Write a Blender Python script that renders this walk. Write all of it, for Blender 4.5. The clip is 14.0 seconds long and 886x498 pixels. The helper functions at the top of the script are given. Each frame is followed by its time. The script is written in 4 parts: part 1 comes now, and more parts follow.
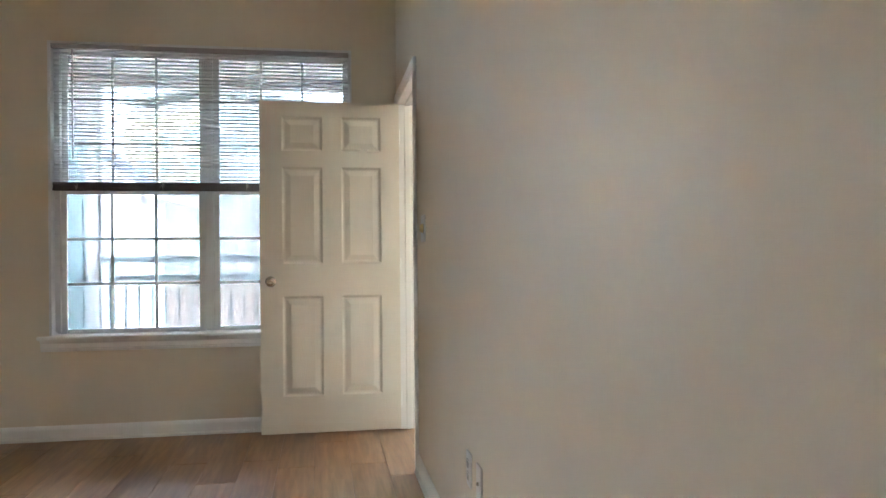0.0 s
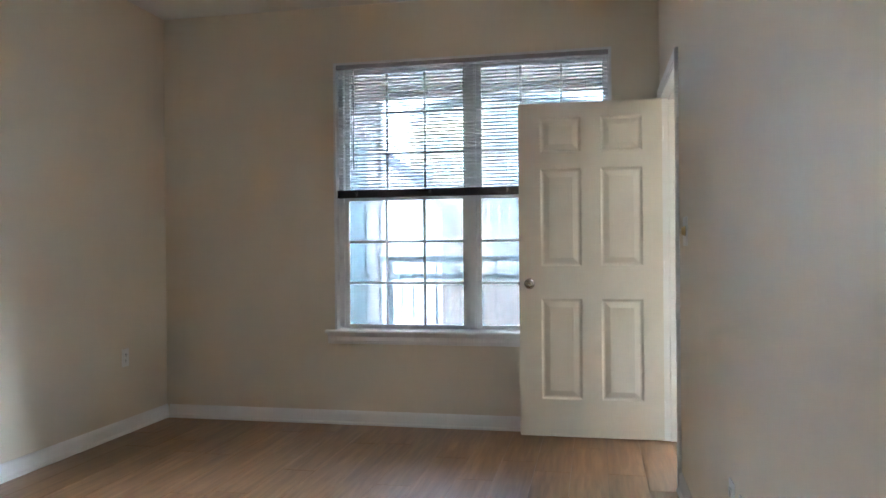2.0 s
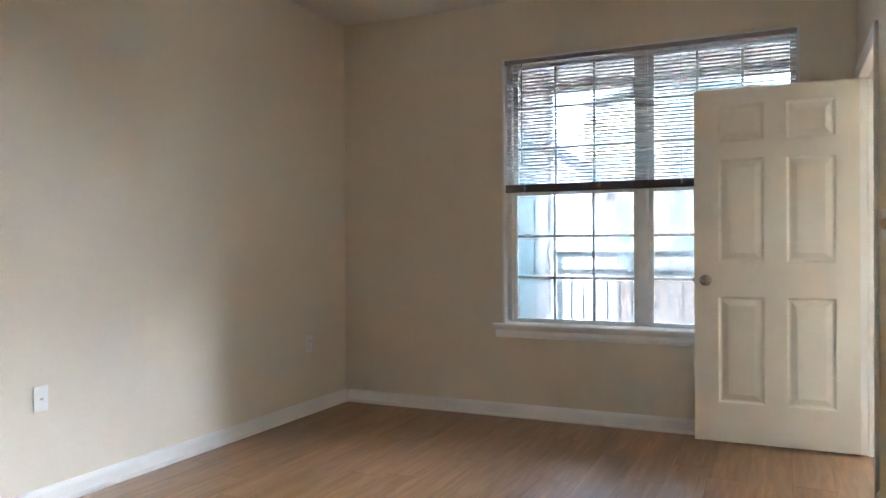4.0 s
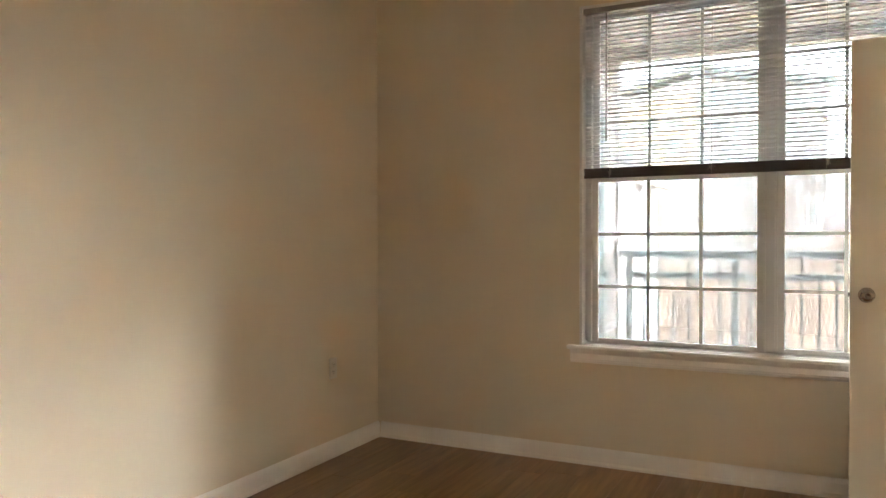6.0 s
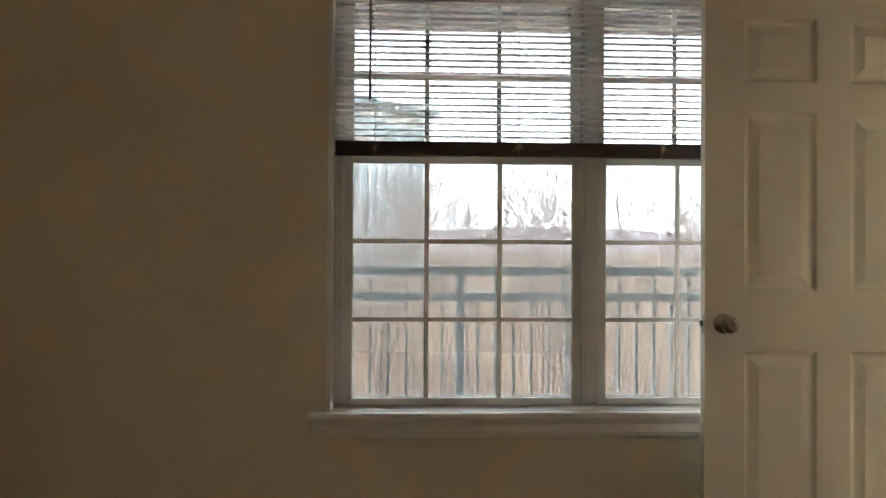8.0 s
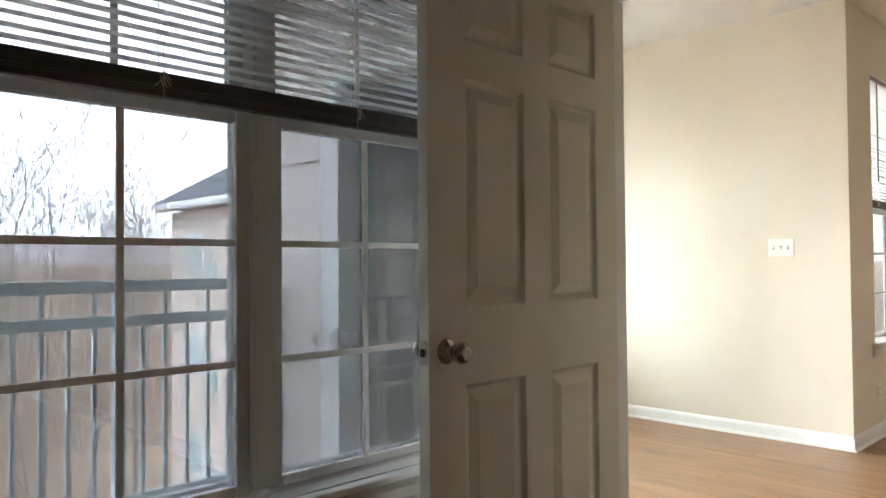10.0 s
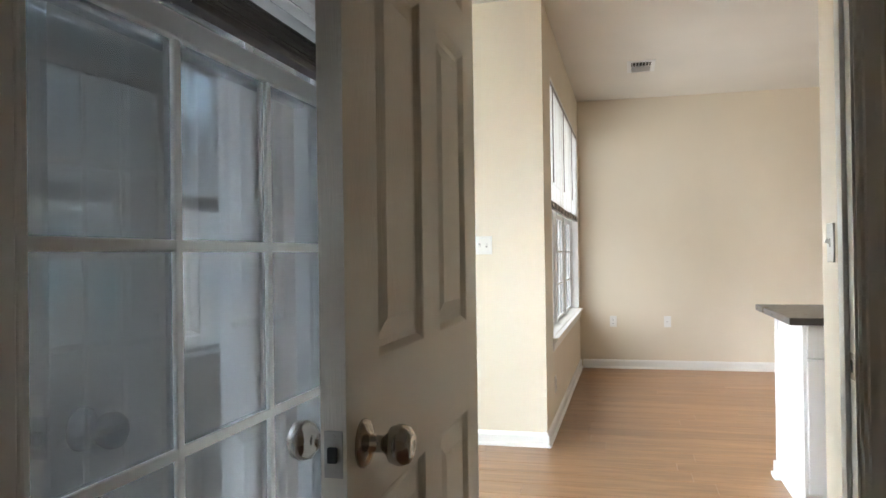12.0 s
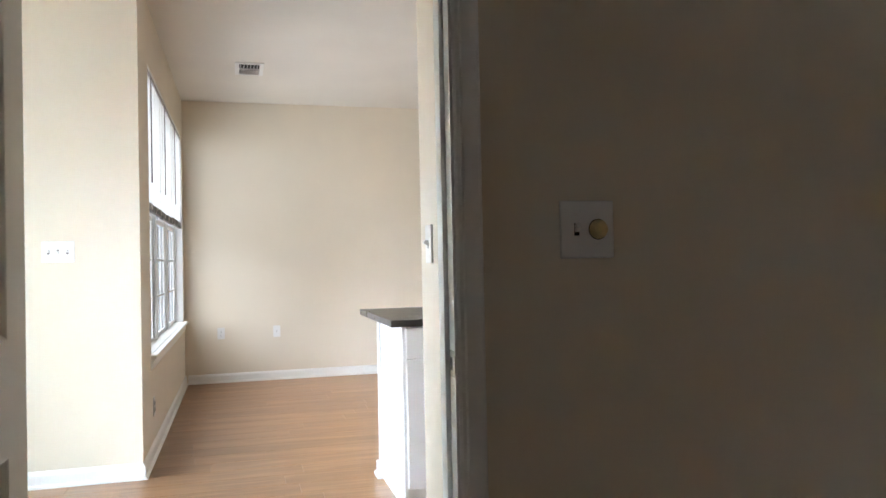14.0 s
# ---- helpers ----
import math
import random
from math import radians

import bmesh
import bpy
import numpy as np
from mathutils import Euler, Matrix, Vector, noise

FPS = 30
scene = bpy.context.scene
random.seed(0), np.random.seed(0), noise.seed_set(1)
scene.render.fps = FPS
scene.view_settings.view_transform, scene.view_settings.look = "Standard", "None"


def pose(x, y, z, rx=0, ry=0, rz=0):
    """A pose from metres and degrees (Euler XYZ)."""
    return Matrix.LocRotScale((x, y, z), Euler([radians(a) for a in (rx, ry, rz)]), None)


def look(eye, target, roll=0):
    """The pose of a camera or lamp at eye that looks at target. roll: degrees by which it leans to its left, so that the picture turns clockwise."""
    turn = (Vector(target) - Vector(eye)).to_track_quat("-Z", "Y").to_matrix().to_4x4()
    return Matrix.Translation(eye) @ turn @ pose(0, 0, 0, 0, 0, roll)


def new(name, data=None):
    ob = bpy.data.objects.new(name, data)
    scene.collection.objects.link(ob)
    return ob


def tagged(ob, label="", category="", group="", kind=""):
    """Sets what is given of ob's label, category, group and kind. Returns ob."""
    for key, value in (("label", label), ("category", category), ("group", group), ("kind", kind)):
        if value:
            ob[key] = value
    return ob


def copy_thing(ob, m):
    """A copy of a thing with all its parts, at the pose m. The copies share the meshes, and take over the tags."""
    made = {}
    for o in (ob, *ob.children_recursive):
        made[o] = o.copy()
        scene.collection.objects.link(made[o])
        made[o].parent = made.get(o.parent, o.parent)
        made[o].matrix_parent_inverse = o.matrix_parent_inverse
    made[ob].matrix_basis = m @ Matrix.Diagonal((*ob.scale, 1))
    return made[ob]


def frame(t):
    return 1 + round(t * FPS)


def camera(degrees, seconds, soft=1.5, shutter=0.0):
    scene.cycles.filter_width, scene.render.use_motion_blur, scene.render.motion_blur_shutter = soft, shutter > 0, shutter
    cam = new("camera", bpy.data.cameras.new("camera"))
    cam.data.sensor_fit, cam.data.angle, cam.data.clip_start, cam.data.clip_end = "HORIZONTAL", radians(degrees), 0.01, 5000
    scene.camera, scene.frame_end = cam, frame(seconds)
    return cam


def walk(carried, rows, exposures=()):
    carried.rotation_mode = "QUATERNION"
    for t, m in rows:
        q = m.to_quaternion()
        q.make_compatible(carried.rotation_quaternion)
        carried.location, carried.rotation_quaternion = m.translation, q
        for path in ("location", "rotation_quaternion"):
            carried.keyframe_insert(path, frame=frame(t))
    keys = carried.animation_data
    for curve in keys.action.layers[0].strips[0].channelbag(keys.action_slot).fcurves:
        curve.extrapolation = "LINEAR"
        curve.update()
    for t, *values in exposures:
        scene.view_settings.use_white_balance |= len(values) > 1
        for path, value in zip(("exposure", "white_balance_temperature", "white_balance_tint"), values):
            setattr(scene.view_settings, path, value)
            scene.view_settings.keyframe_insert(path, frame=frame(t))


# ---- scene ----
cam = camera(61.7, 14.0)
PATH = [
    (0, (-0.473, -4.776, 1.121), (-0.154, -2.802, 1.126), -0.5),
    (0.5, (-0.489, -4.766, 1.134), (-0.341, -2.771, 1.139), -0.5),
    (1, (-0.462, -4.767, 1.136), (-0.501, -2.767, 1.144), -0.4),
    (1.5, (-0.469, -4.751, 1.153), (-0.678, -2.762, 1.154), -0.5),
    (2, (-0.4, -4.716, 1.155), (-0.799, -2.757, 1.157), -0.5),
    (2.5, (-0.34, -4.71, 1.145), (-0.915, -2.795, 1.148), -0.5),
    (3, (-0.308, -4.717, 1.129), (-1.016, -2.846, 1.136), -0.3),
    (3.5, (-0.311, -4.721, 1.141), (-1.106, -2.885, 1.141), -0.3),
    (3.7, (-0.325, -4.727, 1.143), (-1.14, -2.9, 1.141), -0.3),
    (5.8, (-0.913, -3.994, 1.189), (-1.819, -2.211, 1.156), -0.1),
    (6, (-1.004, -3.829, 1.186), (-1.894, -2.038, 1.16), -0.1),
    (6.5, (-1.223, -3.448, 1.165), (-2.026, -1.617, 1.148), -0.1),
    (7, (-1.456, -3.056, 1.174), (-2.065, -1.151, 1.163), -0.1),
    (7.5, (-1.688, -2.731, 1.184), (-1.972, -0.752, 1.179), 0.1),
    (8, (-1.815, -2.549, 1.16), (-1.73, -0.551, 1.179), 0.3),
    (8.5, (-1.949, -2.324, 1.121), (-1.433, -0.392, 1.173), 0.0),
    (8.7, (-1.983, -2.235, 1.121), (-1.317, -0.35, 1.182), -0.1),
    (10.8, (-2.121, -0.983, 1.185), (-0.431, 0.086, 1.205), -0.4),
    (11, (-2.075, -0.883, 1.188), (-0.333, 0.098, 1.206), -0.4),
    (11.5, (-1.887, -0.645, 1.193), (-0.029, 0.095, 1.211), -0.6),
    (12, (-1.737, -0.502, 1.194), (0.204, -0.017, 1.211), -0.8),
    (12.5, (-1.537, -0.417, 1.174), (0.451, -0.199, 1.192), -0.7),
    (13, (-1.357, -0.409, 1.167), (0.642, -0.457, 1.188), -1.0),
    (13.5, (-1.368, -0.438, 1.151), (0.61, -0.73, 1.175), -1.2),
    (14, (-1.515, -0.528, 1.166), (0.413, -1.057, 1.196), -1.2),
]
# seconds, stops, kelvin, tint
EXPO = [(0.0, 7.2, 5750, 5), (1.5, 7.05, 5350, 5), (3.5, 7.15, 5450, 6), (6.0, 7.2, 7400, 10), (7.0, 7.0, 7500, 10), (8.0, 6.1, 7300, 8), (8.5, 5.8, 6900, 8), (11.0, 5.35, 6500, 8), (12.5, 5.4, 6100, 7), (13.3, 5.35, 5850, 8), (14.0, 5.6, 5850, 8)]
walk(cam, [(t, look(eye, target, roll)) for t, eye, target, roll in PATH], EXPO)
SKY = 0.15
# dark pane tint, dims the bright outdoors to suit the room's exposure
GLASS_TINT = (0.19, 0.203, 0.218)
TOWER_AT = (-13.0, 85.0)
# share of the dust film, raised to add a pale haze veil
DUST_VEIL = 0.007

# ---- world and sun ----
world = bpy.data.worlds.new("sky_world")
scene.world = world
world.use_nodes = True
wn, wl = world.node_tree.nodes, world.node_tree.links
sky = wn.new("ShaderNodeTexSky")
sky.sky_type = "NISHITA"
sky.sun_disc = False
sky.sun_elevation, sky.sun_rotation = radians(42), radians(-138)
sky.air_density, sky.dust_density, sky.ozone_density = 1.0, 3.0, 1.0
cloud = wn.new("ShaderNodeMixRGB")   # high thin overcast over the clear sky, brighter towards the horizon
cloud.inputs[0].default_value = 0.75
wtc, wsep, wmr, wsc = wn.new("ShaderNodeTexCoord"), wn.new("ShaderNodeSeparateXYZ"), wn.new("ShaderNodeMapRange"), wn.new("ShaderNodeVectorMath")
wmr.inputs["To Min"].default_value, wmr.inputs["To Max"].default_value = 11.0, 8.0
wsc.operation = "SCALE"
wsc.inputs[0].default_value = (0.98, 1.0, 1.04)
wl.new(wtc.outputs["Generated"], wsep.inputs[0])
wl.new(wsep.outputs[2], wmr.inputs[0])
wl.new(wmr.outputs[0], wsc.inputs["Scale"])
wl.new(wsc.outputs[0], cloud.inputs[2])
wl.new(sky.outputs[0], cloud.inputs[1])
wno, wra = wn.new("ShaderNodeTexNoise"), wn.new("ShaderNodeMapRange")   # broken cloud cover
wno.inputs["Scale"].default_value, wno.inputs["Detail"].default_value = 3.5, 6
wra.inputs["From Min"].default_value, wra.inputs["From Max"].default_value = 0.35, 0.65
wra.inputs["To Min"].default_value, wra.inputs["To Max"].default_value = 0.50, 0.95
wl.new(wtc.outputs["Generated"], wno.inputs["Vector"])
wl.new(wno.outputs[0], wra.inputs[0])
wl.new(wra.outputs[0], cloud.inputs[0])
wl.new(cloud.outputs[0], wn["Background"].inputs[0])
wn["Background"].inputs[1].default_value = SKY
sun_data = bpy.data.lights.new("sun", "SUN")
sun_data.energy, sun_data.angle, sun_data.color = 0.8, radians(10), (1.0, 0.95, 0.88)
sun = new("sun", sun_data)
sun.matrix_world = look((-8, -9, 11), (0, 0, 0))


def sky_portal(name, x0, x1, y):
    """Guides the sky's light through a window's opening; gives off none of its own."""
    d = bpy.data.lights.new(name, "AREA")
    d.shape, d.size, d.size_y = "RECTANGLE", x1 - x0, 1.76
    d.cycles.is_portal = True
    new(name, d).matrix_world = look(((x0 + x1) / 2, y, 1.51), ((x0 + x1) / 2, y - 1, 1.51))


sky_portal("sky_portal_bedroom", -2.07, -0.29, 0.19)
sky_portal("sky_portal_sunroom", 0.84, 2.61, 2.16)
sky_portal("sky_portal_living", 3.34, 6.01, 0.19)
living_fill = bpy.data.lights.new("living_window_fill", "AREA")   # lamp added outside the triple window to brighten the living room, beyond the sky's share
living_fill.shape, living_fill.size, living_fill.size_y = "RECTANGLE", 2.67, 1.74
living_fill.energy, living_fill.color = 2.0, (1.0, 0.985, 0.955)
new("living_window_fill", living_fill).matrix_world = look((4.675, 0.25, 1.51), (4.675, -1, 1.51))


# ---- materials ----
def base_mat(name, rough=0.6, metal=0.0):
    m = bpy.data.materials.new(name)
    m.use_nodes = True
    b = m.node_tree.nodes["Principled BSDF"]
    b.inputs["Roughness"].default_value = rough
    b.inputs["Metallic"].default_value = metal
    return m, m.node_tree.nodes, m.node_tree.links, b


def noise_node(n, l, scale, detail=4, stretch=None):
    tc = n.new("ShaderNodeTexCoord")
    mp = n.new("ShaderNodeMapping")
    if stretch:
        mp.inputs["Scale"].default_value = stretch
    l.new(tc.outputs["Object"], mp.inputs[0])
    t = n.new("ShaderNodeTexNoise")
    t.inputs["Scale"].default_value = scale
    t.inputs["Detail"].default_value = detail
    l.new(mp.outputs[0], t.inputs["Vector"])
    return t


def ramp(n, l, src, c0, c1, p0=0.3, p1=0.7):
    r = n.new("ShaderNodeValToRGB")
    r.color_ramp.elements[0].color, r.color_ramp.elements[1].color = (*c0, 1), (*c1, 1)
    r.color_ramp.elements[0].position, r.color_ramp.elements[1].position = p0, p1
    l.new(src, r.inputs[0])
    return r


def bump(n, l, b, src, strength, dist=0.002):
    k = n.new("ShaderNodeBump")
    k.inputs["Strength"].default_value, k.inputs["Distance"].default_value = strength, dist
    l.new(src, k.inputs["Height"])
    l.new(k.outputs[0], b.inputs["Normal"])


def painted(name, col, rough, vary=0.05, fine=160, fine_bump=0.12, coarse=1.3, stretch=None):
    """Paint or plastic: a slow drift of tone and a fine relief."""
    m, n, l, b = base_mat(name, rough)
    t = noise_node(n, l, coarse, 3)
    lo = tuple(c * (1 - vary) for c in col)
    hi = tuple(min(1, c * (1 + vary)) for c in col)
    l.new(ramp(n, l, t.outputs[0], lo, hi).outputs[0], b.inputs["Base Color"])
    f = noise_node(n, l, fine, 2, stretch)
    bump(n, l, b, f.outputs[0], fine_bump)
    rr = n.new("ShaderNodeMapRange")
    rr.inputs["To Min"].default_value, rr.inputs["To Max"].default_value = rough - 0.06, rough + 0.08
    t2 = noise_node(n, l, 9, 4)
    l.new(t2.outputs[0], rr.inputs[0])
    l.new(rr.outputs[0], b.inputs["Roughness"])
    return m


M_WALL = painted("wall_paint", (0.77, 0.695, 0.568), 0.55, 0.03, 240, 0.16)
M_CEIL = painted("ceiling_paint", (0.76, 0.73, 0.67), 0.8, 0.03, 180, 0.2)
M_TRIM = painted("trim_gloss_paint", (0.85, 0.84, 0.81), 0.32, 0.03, 40, 0.05)
M_DOOR = painted("door_paint", (0.78, 0.73, 0.63), 0.42, 0.03, 60, 0.7, 1.5, (9, 9, 0.35))
M_VINYL = painted("white_vinyl", (0.80, 0.80, 0.79), 0.38, 0.02, 50, 0.03)
M_BLIND = painted("blind_vinyl", (0.80, 0.79, 0.77), 0.4, 0.03, 50, 0.03)
bn, bl_ = M_BLIND.node_tree.nodes, M_BLIND.node_tree.links
tlu, bmix = bn.new("ShaderNodeBsdfTranslucent"), bn.new("ShaderNodeMixShader")
tlu.inputs[0].default_value = (0.84, 0.84, 0.83, 1)
bmix.inputs[0].default_value = 0.7
bl_.new(bn["Principled BSDF"].outputs[0], bmix.inputs[1])
bl_.new(tlu.outputs[0], bmix.inputs[2])
bl_.new(bmix.outputs[0], bn["Material Output"].inputs[0])
# white blind vinyl darkened for its backlit shade; also fills toggle slots
M_SHADEVINYL = painted("shade_dark_vinyl", (0.11, 0.09, 0.085), 0.45, 0.04, 50, 0.03)
M_CORD = painted("cord", (0.62, 0.58, 0.5), 0.8, 0.08)
# headrail's shadowed tone put into its base colour
M_HEADSHADE = painted("shaded_headrail_enamel", (0.30, 0.27, 0.26), 0.4, 0.04, 50, 0.03)
M_WAND = painted("smoky_wand", (0.20, 0.16, 0.15), 0.2, 0.05)
M_PLATE = painted("switch_plate_plastic", (0.84, 0.83, 0.80), 0.3, 0.02, 50, 0.02)
M_IVORY = painted("yellowed_knob_plastic", (0.82, 0.66, 0.33), 0.35, 0.12, 50, 0.03, 60)
M_DARK = painted("dark_slot", (0.02, 0.02, 0.02), 0.7)
M_CAB = painted("cabinet_white", (0.80, 0.80, 0.80), 0.35, 0.02, 50, 0.03)
M_COUNTER = painted("dark_laminate", (0.055, 0.048, 0.043), 0.28, 0.35, 300, 0.03, 220)
M_TEAL = painted("teal_paint", (0.16, 0.30, 0.31), 0.45, 0.06)
M_RAIL = painted("railing_paint", (0.54, 0.65, 0.70), 0.4, 0.06)
M_SIDE = painted("vinyl_siding", (0.70, 0.62, 0.57), 0.5, 0.05, 30, 0.15, 2, (0.4, 0.4, 12))
M_SIDEN = painted("neighbour_siding", (0.62, 0.52, 0.46), 0.55, 0.05)
M_EXTW = painted("exterior_white", (0.78, 0.78, 0.78), 0.45, 0.03)
M_LITE = painted("cream_lite_frame", (0.72, 0.66, 0.56), 0.4, 0.03)
M_ROOF = painted("asphalt_shingle", (0.075, 0.08, 0.095), 0.9, 0.25, 25, 0.6, 3)
M_CONC = painted("balcony_concrete", (0.58, 0.57, 0.54), 0.85, 0.1, 60, 0.4, 4)
M_TOWER = painted("tower_cladding", (0.66, 0.66, 0.62), 0.5, 0.05)
M_TOWERG = painted("tower_glass", (0.30, 0.42, 0.44), 0.15, 0.2, 5, 0.0, 0.3)
M_TOWERY = painted("tower_yellow", (0.62, 0.52, 0.34), 0.6, 0.05)


def mat_metal(name, col, rough):
    m, n, l, b = base_mat(name, rough, 1.0)
    t = noise_node(n, l, 40, 4)
    l.new(ramp(n, l, t.outputs[0], tuple(c * 0.8 for c in col), col).outputs[0], b.inputs["Base Color"])
    f = noise_node(n, l, 400, 2, (1, 1, 0.1))
    bump(n, l, b, f.outputs[0], 0.05)
    return m


M_NICKEL = mat_metal("satin_nickel", (0.50, 0.46, 0.42), 0.2)
M_BRASSY = mat_metal("worn_steel", (0.50, 0.47, 0.43), 0.4)


def mat_floor():
    m, n, l, b = base_mat("oak_laminate", 0.33)
    inf = n.new("ShaderNodeObjectInfo")
    geo = n.new("ShaderNodeNewGeometry")
    tc = n.new("ShaderNodeTexCoord")
    add = n.new("ShaderNodeVectorMath")
    add.operation = "ADD"
    off = n.new("ShaderNodeMath")
    off.operation = "MULTIPLY"
    off.inputs[1].default_value = 37.0
    l.new(inf.outputs["Random"], off.inputs[0])
    l.new(tc.outputs["Object"], add.inputs[0])
    l.new(off.outputs[0], add.inputs[1])
    mp = n.new("ShaderNodeMapping")
    mp.inputs["Scale"].default_value = (1.0, 0.07, 1.0)
    l.new(add.outputs[0], mp.inputs[0])
    g1 = n.new("ShaderNodeTexNoise")
    g1.inputs["Scale"].default_value, g1.inputs["Detail"].default_value, g1.inputs["Distortion"].default_value = 42, 6, 0.6
    l.new(mp.outputs[0], g1.inputs["Vector"])
    g2 = n.new("ShaderNodeTexNoise")
    g2.inputs["Scale"].default_value, g2.inputs["Detail"].default_value, g2.inputs["Distortion"].default_value = 9, 3, 1.2
    l.new(mp.outputs[0], g2.inputs["Vector"])
    r1 = ramp(n, l, g1.outputs[0], (0.245, 0.122, 0.053), (0.41, 0.232, 0.117), 0.28, 0.68)
    r2 = ramp(n, l, g2.outputs[0], (0.80, 0.78, 0.75), (1.0, 1.0, 1.0), 0.35, 0.62)
    mx = n.new("ShaderNodeMixRGB")
    mx.blend_type = "MULTIPLY"
    mx.inputs[0].default_value = 1
    l.new(r1.outputs[0], mx.inputs[1])
    l.new(r2.outputs[0], mx.inputs[2])
    hv = n.new("ShaderNodeHueSaturation")
    vr = n.new("ShaderNodeMapRange")
    vr.inputs["To Min"].default_value, vr.inputs["To Max"].default_value = 0.93, 1.06
    l.new(inf.outputs["Random"], vr.inputs[0])
    l.new(vr.outputs[0], hv.inputs["Value"])
    l.new(mx.outputs[0], hv.inputs["Color"])
    l.new(hv.outputs[0], b.inputs["Base Color"])
    rr = n.new("ShaderNodeMapRange")
    rr.inputs["To Min"].default_value, rr.inputs["To Max"].default_value = 0.27, 0.40
    l.new(g1.outputs[0], rr.inputs[0])
    l.new(rr.outputs[0], b.inputs["Roughness"])
    b.inputs["Specular IOR Level"].default_value = 0.55
    bump(n, l, b, g1.outputs[0], 0.12, 0.001)
    return m


M_FLOOR = mat_floor()


def mat_glass(name, tint, dusty):
    """Glazing: tinted, with the gloss of its faces and a film of dust and added haze."""
    m = bpy.data.materials.new(name)
    m.use_nodes = True
    n, l = m.node_tree.nodes, m.node_tree.links
    n.remove(n["Principled BSDF"])
    tr = n.new("ShaderNodeBsdfTransparent")
    tr.inputs[0].default_value = (*tint, 1)
    gl = n.new("ShaderNodeBsdfGlossy")
    gl.inputs["Roughness"].default_value = 0.015
    lw = n.new("ShaderNodeLayerWeight")
    lw.inputs[0].default_value = 0.5
    pw = n.new("ShaderNodeMath")
    pw.operation = "POWER"
    pw.inputs[1].default_value = 3.0
    l.new(lw.outputs["Facing"], pw.inputs[0])
    fr = n.new("ShaderNodeMath")
    fr.operation = "MULTIPLY_ADD"
    fr.inputs[1].default_value, fr.inputs[2].default_value = 0.60, 0.06
    l.new(pw.outputs[0], fr.inputs[0])
    mx = n.new("ShaderNodeMixShader")
    l.new(fr.outputs[0], mx.inputs[0])
    l.new(tr.outputs[0], mx.inputs[1])
    l.new(gl.outputs[0], mx.inputs[2])
    film = n.new("ShaderNodeBsdfTranslucent")   # dust and insect screen film, doubling as a haze veil over dark views
    film.inputs[0].default_value = (0.96, 0.97, 0.97, 1)
    dust = n.new("ShaderNodeMixShader")
    tn = noise_node(n, l, 2.2, 4)
    dr = n.new("ShaderNodeMapRange")
    dr.inputs["To Min"].default_value, dr.inputs["To Max"].default_value = 0.7 * dusty, 1.3 * dusty
    l.new(tn.outputs[0], dr.inputs[0])
    l.new(dr.outputs[0], dust.inputs[0])
    l.new(mx.outputs[0], dust.inputs[1])
    l.new(film.outputs[0], dust.inputs[2])
    l.new(dust.outputs[0], n["Material Output"].inputs[0])
    return m


M_GLASS = mat_glass("dimming_window_glass", GLASS_TINT, DUST_VEIL)
# tint added to hold daylight back from the sun room
M_SUNGL = mat_glass("sun_room_glass", (0.60, 0.64, 0.645), 0.002)
M_CLEAR = mat_glass("clear_door_glass", (0.86, 0.90, 0.89), 0.002)


def mat_ground():
    m, n, l, b = base_mat("leaf_litter", 0.95)
    t = noise_node(n, l, 0.25, 8)
    l.new(ramp(n, l, t.outputs[0], (0.13, 0.078, 0.045), (0.27, 0.19, 0.125)).outputs[0], b.inputs["Base Color"])
    f = noise_node(n, l, 3, 8)
    bump(n, l, b, f.outputs[0], 0.8, 0.2)
    return m


def mat_bark(name, lo, hi):
    m, n, l, b = base_mat(name, 0.9)
    inf = n.new("ShaderNodeObjectInfo")
    t = noise_node(n, l, 3, 5, (4, 4, 0.6))
    r = ramp(n, l, t.outputs[0], lo, hi)
    hv = n.new("ShaderNodeHueSaturation")
    vr = n.new("ShaderNodeMapRange")
    vr.inputs["To Min"].default_value, vr.inputs["To Max"].default_value = 0.75, 1.25
    l.new(inf.outputs["Random"], vr.inputs[0])
    l.new(vr.outputs[0], hv.inputs["Value"])
    l.new(r.outputs[0], hv.inputs["Color"])
    l.new(hv.outputs[0], b.inputs["Base Color"])
    bump(n, l, b, t.outputs[0], 0.5, 0.02)
    return m


M_GROUND = mat_ground()
M_BARK = mat_bark("grey_bark", (0.10, 0.078, 0.066), (0.22, 0.18, 0.155))
M_TWIG = mat_bark("brushwood", (0.15, 0.098, 0.068), (0.31, 0.225, 0.165))
# woods lightened to grey-violet in place of air haze
M_HILL = painted("hazed_far_woods", (0.30, 0.27, 0.29), 1.0, 0.2, 2, 0.3, 0.08)

# ---- mesh helpers ----
def box(bm, x0, x1, y0, y1, z0, z1, bev=0.0):
    vs = bmesh.ops.create_cube(bm, size=1, matrix=Matrix.Translation(((x0 + x1) / 2, (y0 + y1) / 2, (z0 + z1) / 2)) @ Matrix.Diagonal((abs(x1 - x0), abs(y1 - y0), abs(z1 - z0), 1)))["verts"]
    if bev:
        es = list({e for v in vs for e in v.link_edges})
        bmesh.ops.bevel(bm, geom=es, offset=bev, segments=2, affect="EDGES", profile=0.5)


def finish(bm, name, smooth=False):
    me = bpy.data.meshes.new(name)
    bmesh.ops.recalc_face_normals(bm, faces=bm.faces)
    bm.to_mesh(me)
    bm.free()
    if smooth:
        me.shade_smooth()
    return me


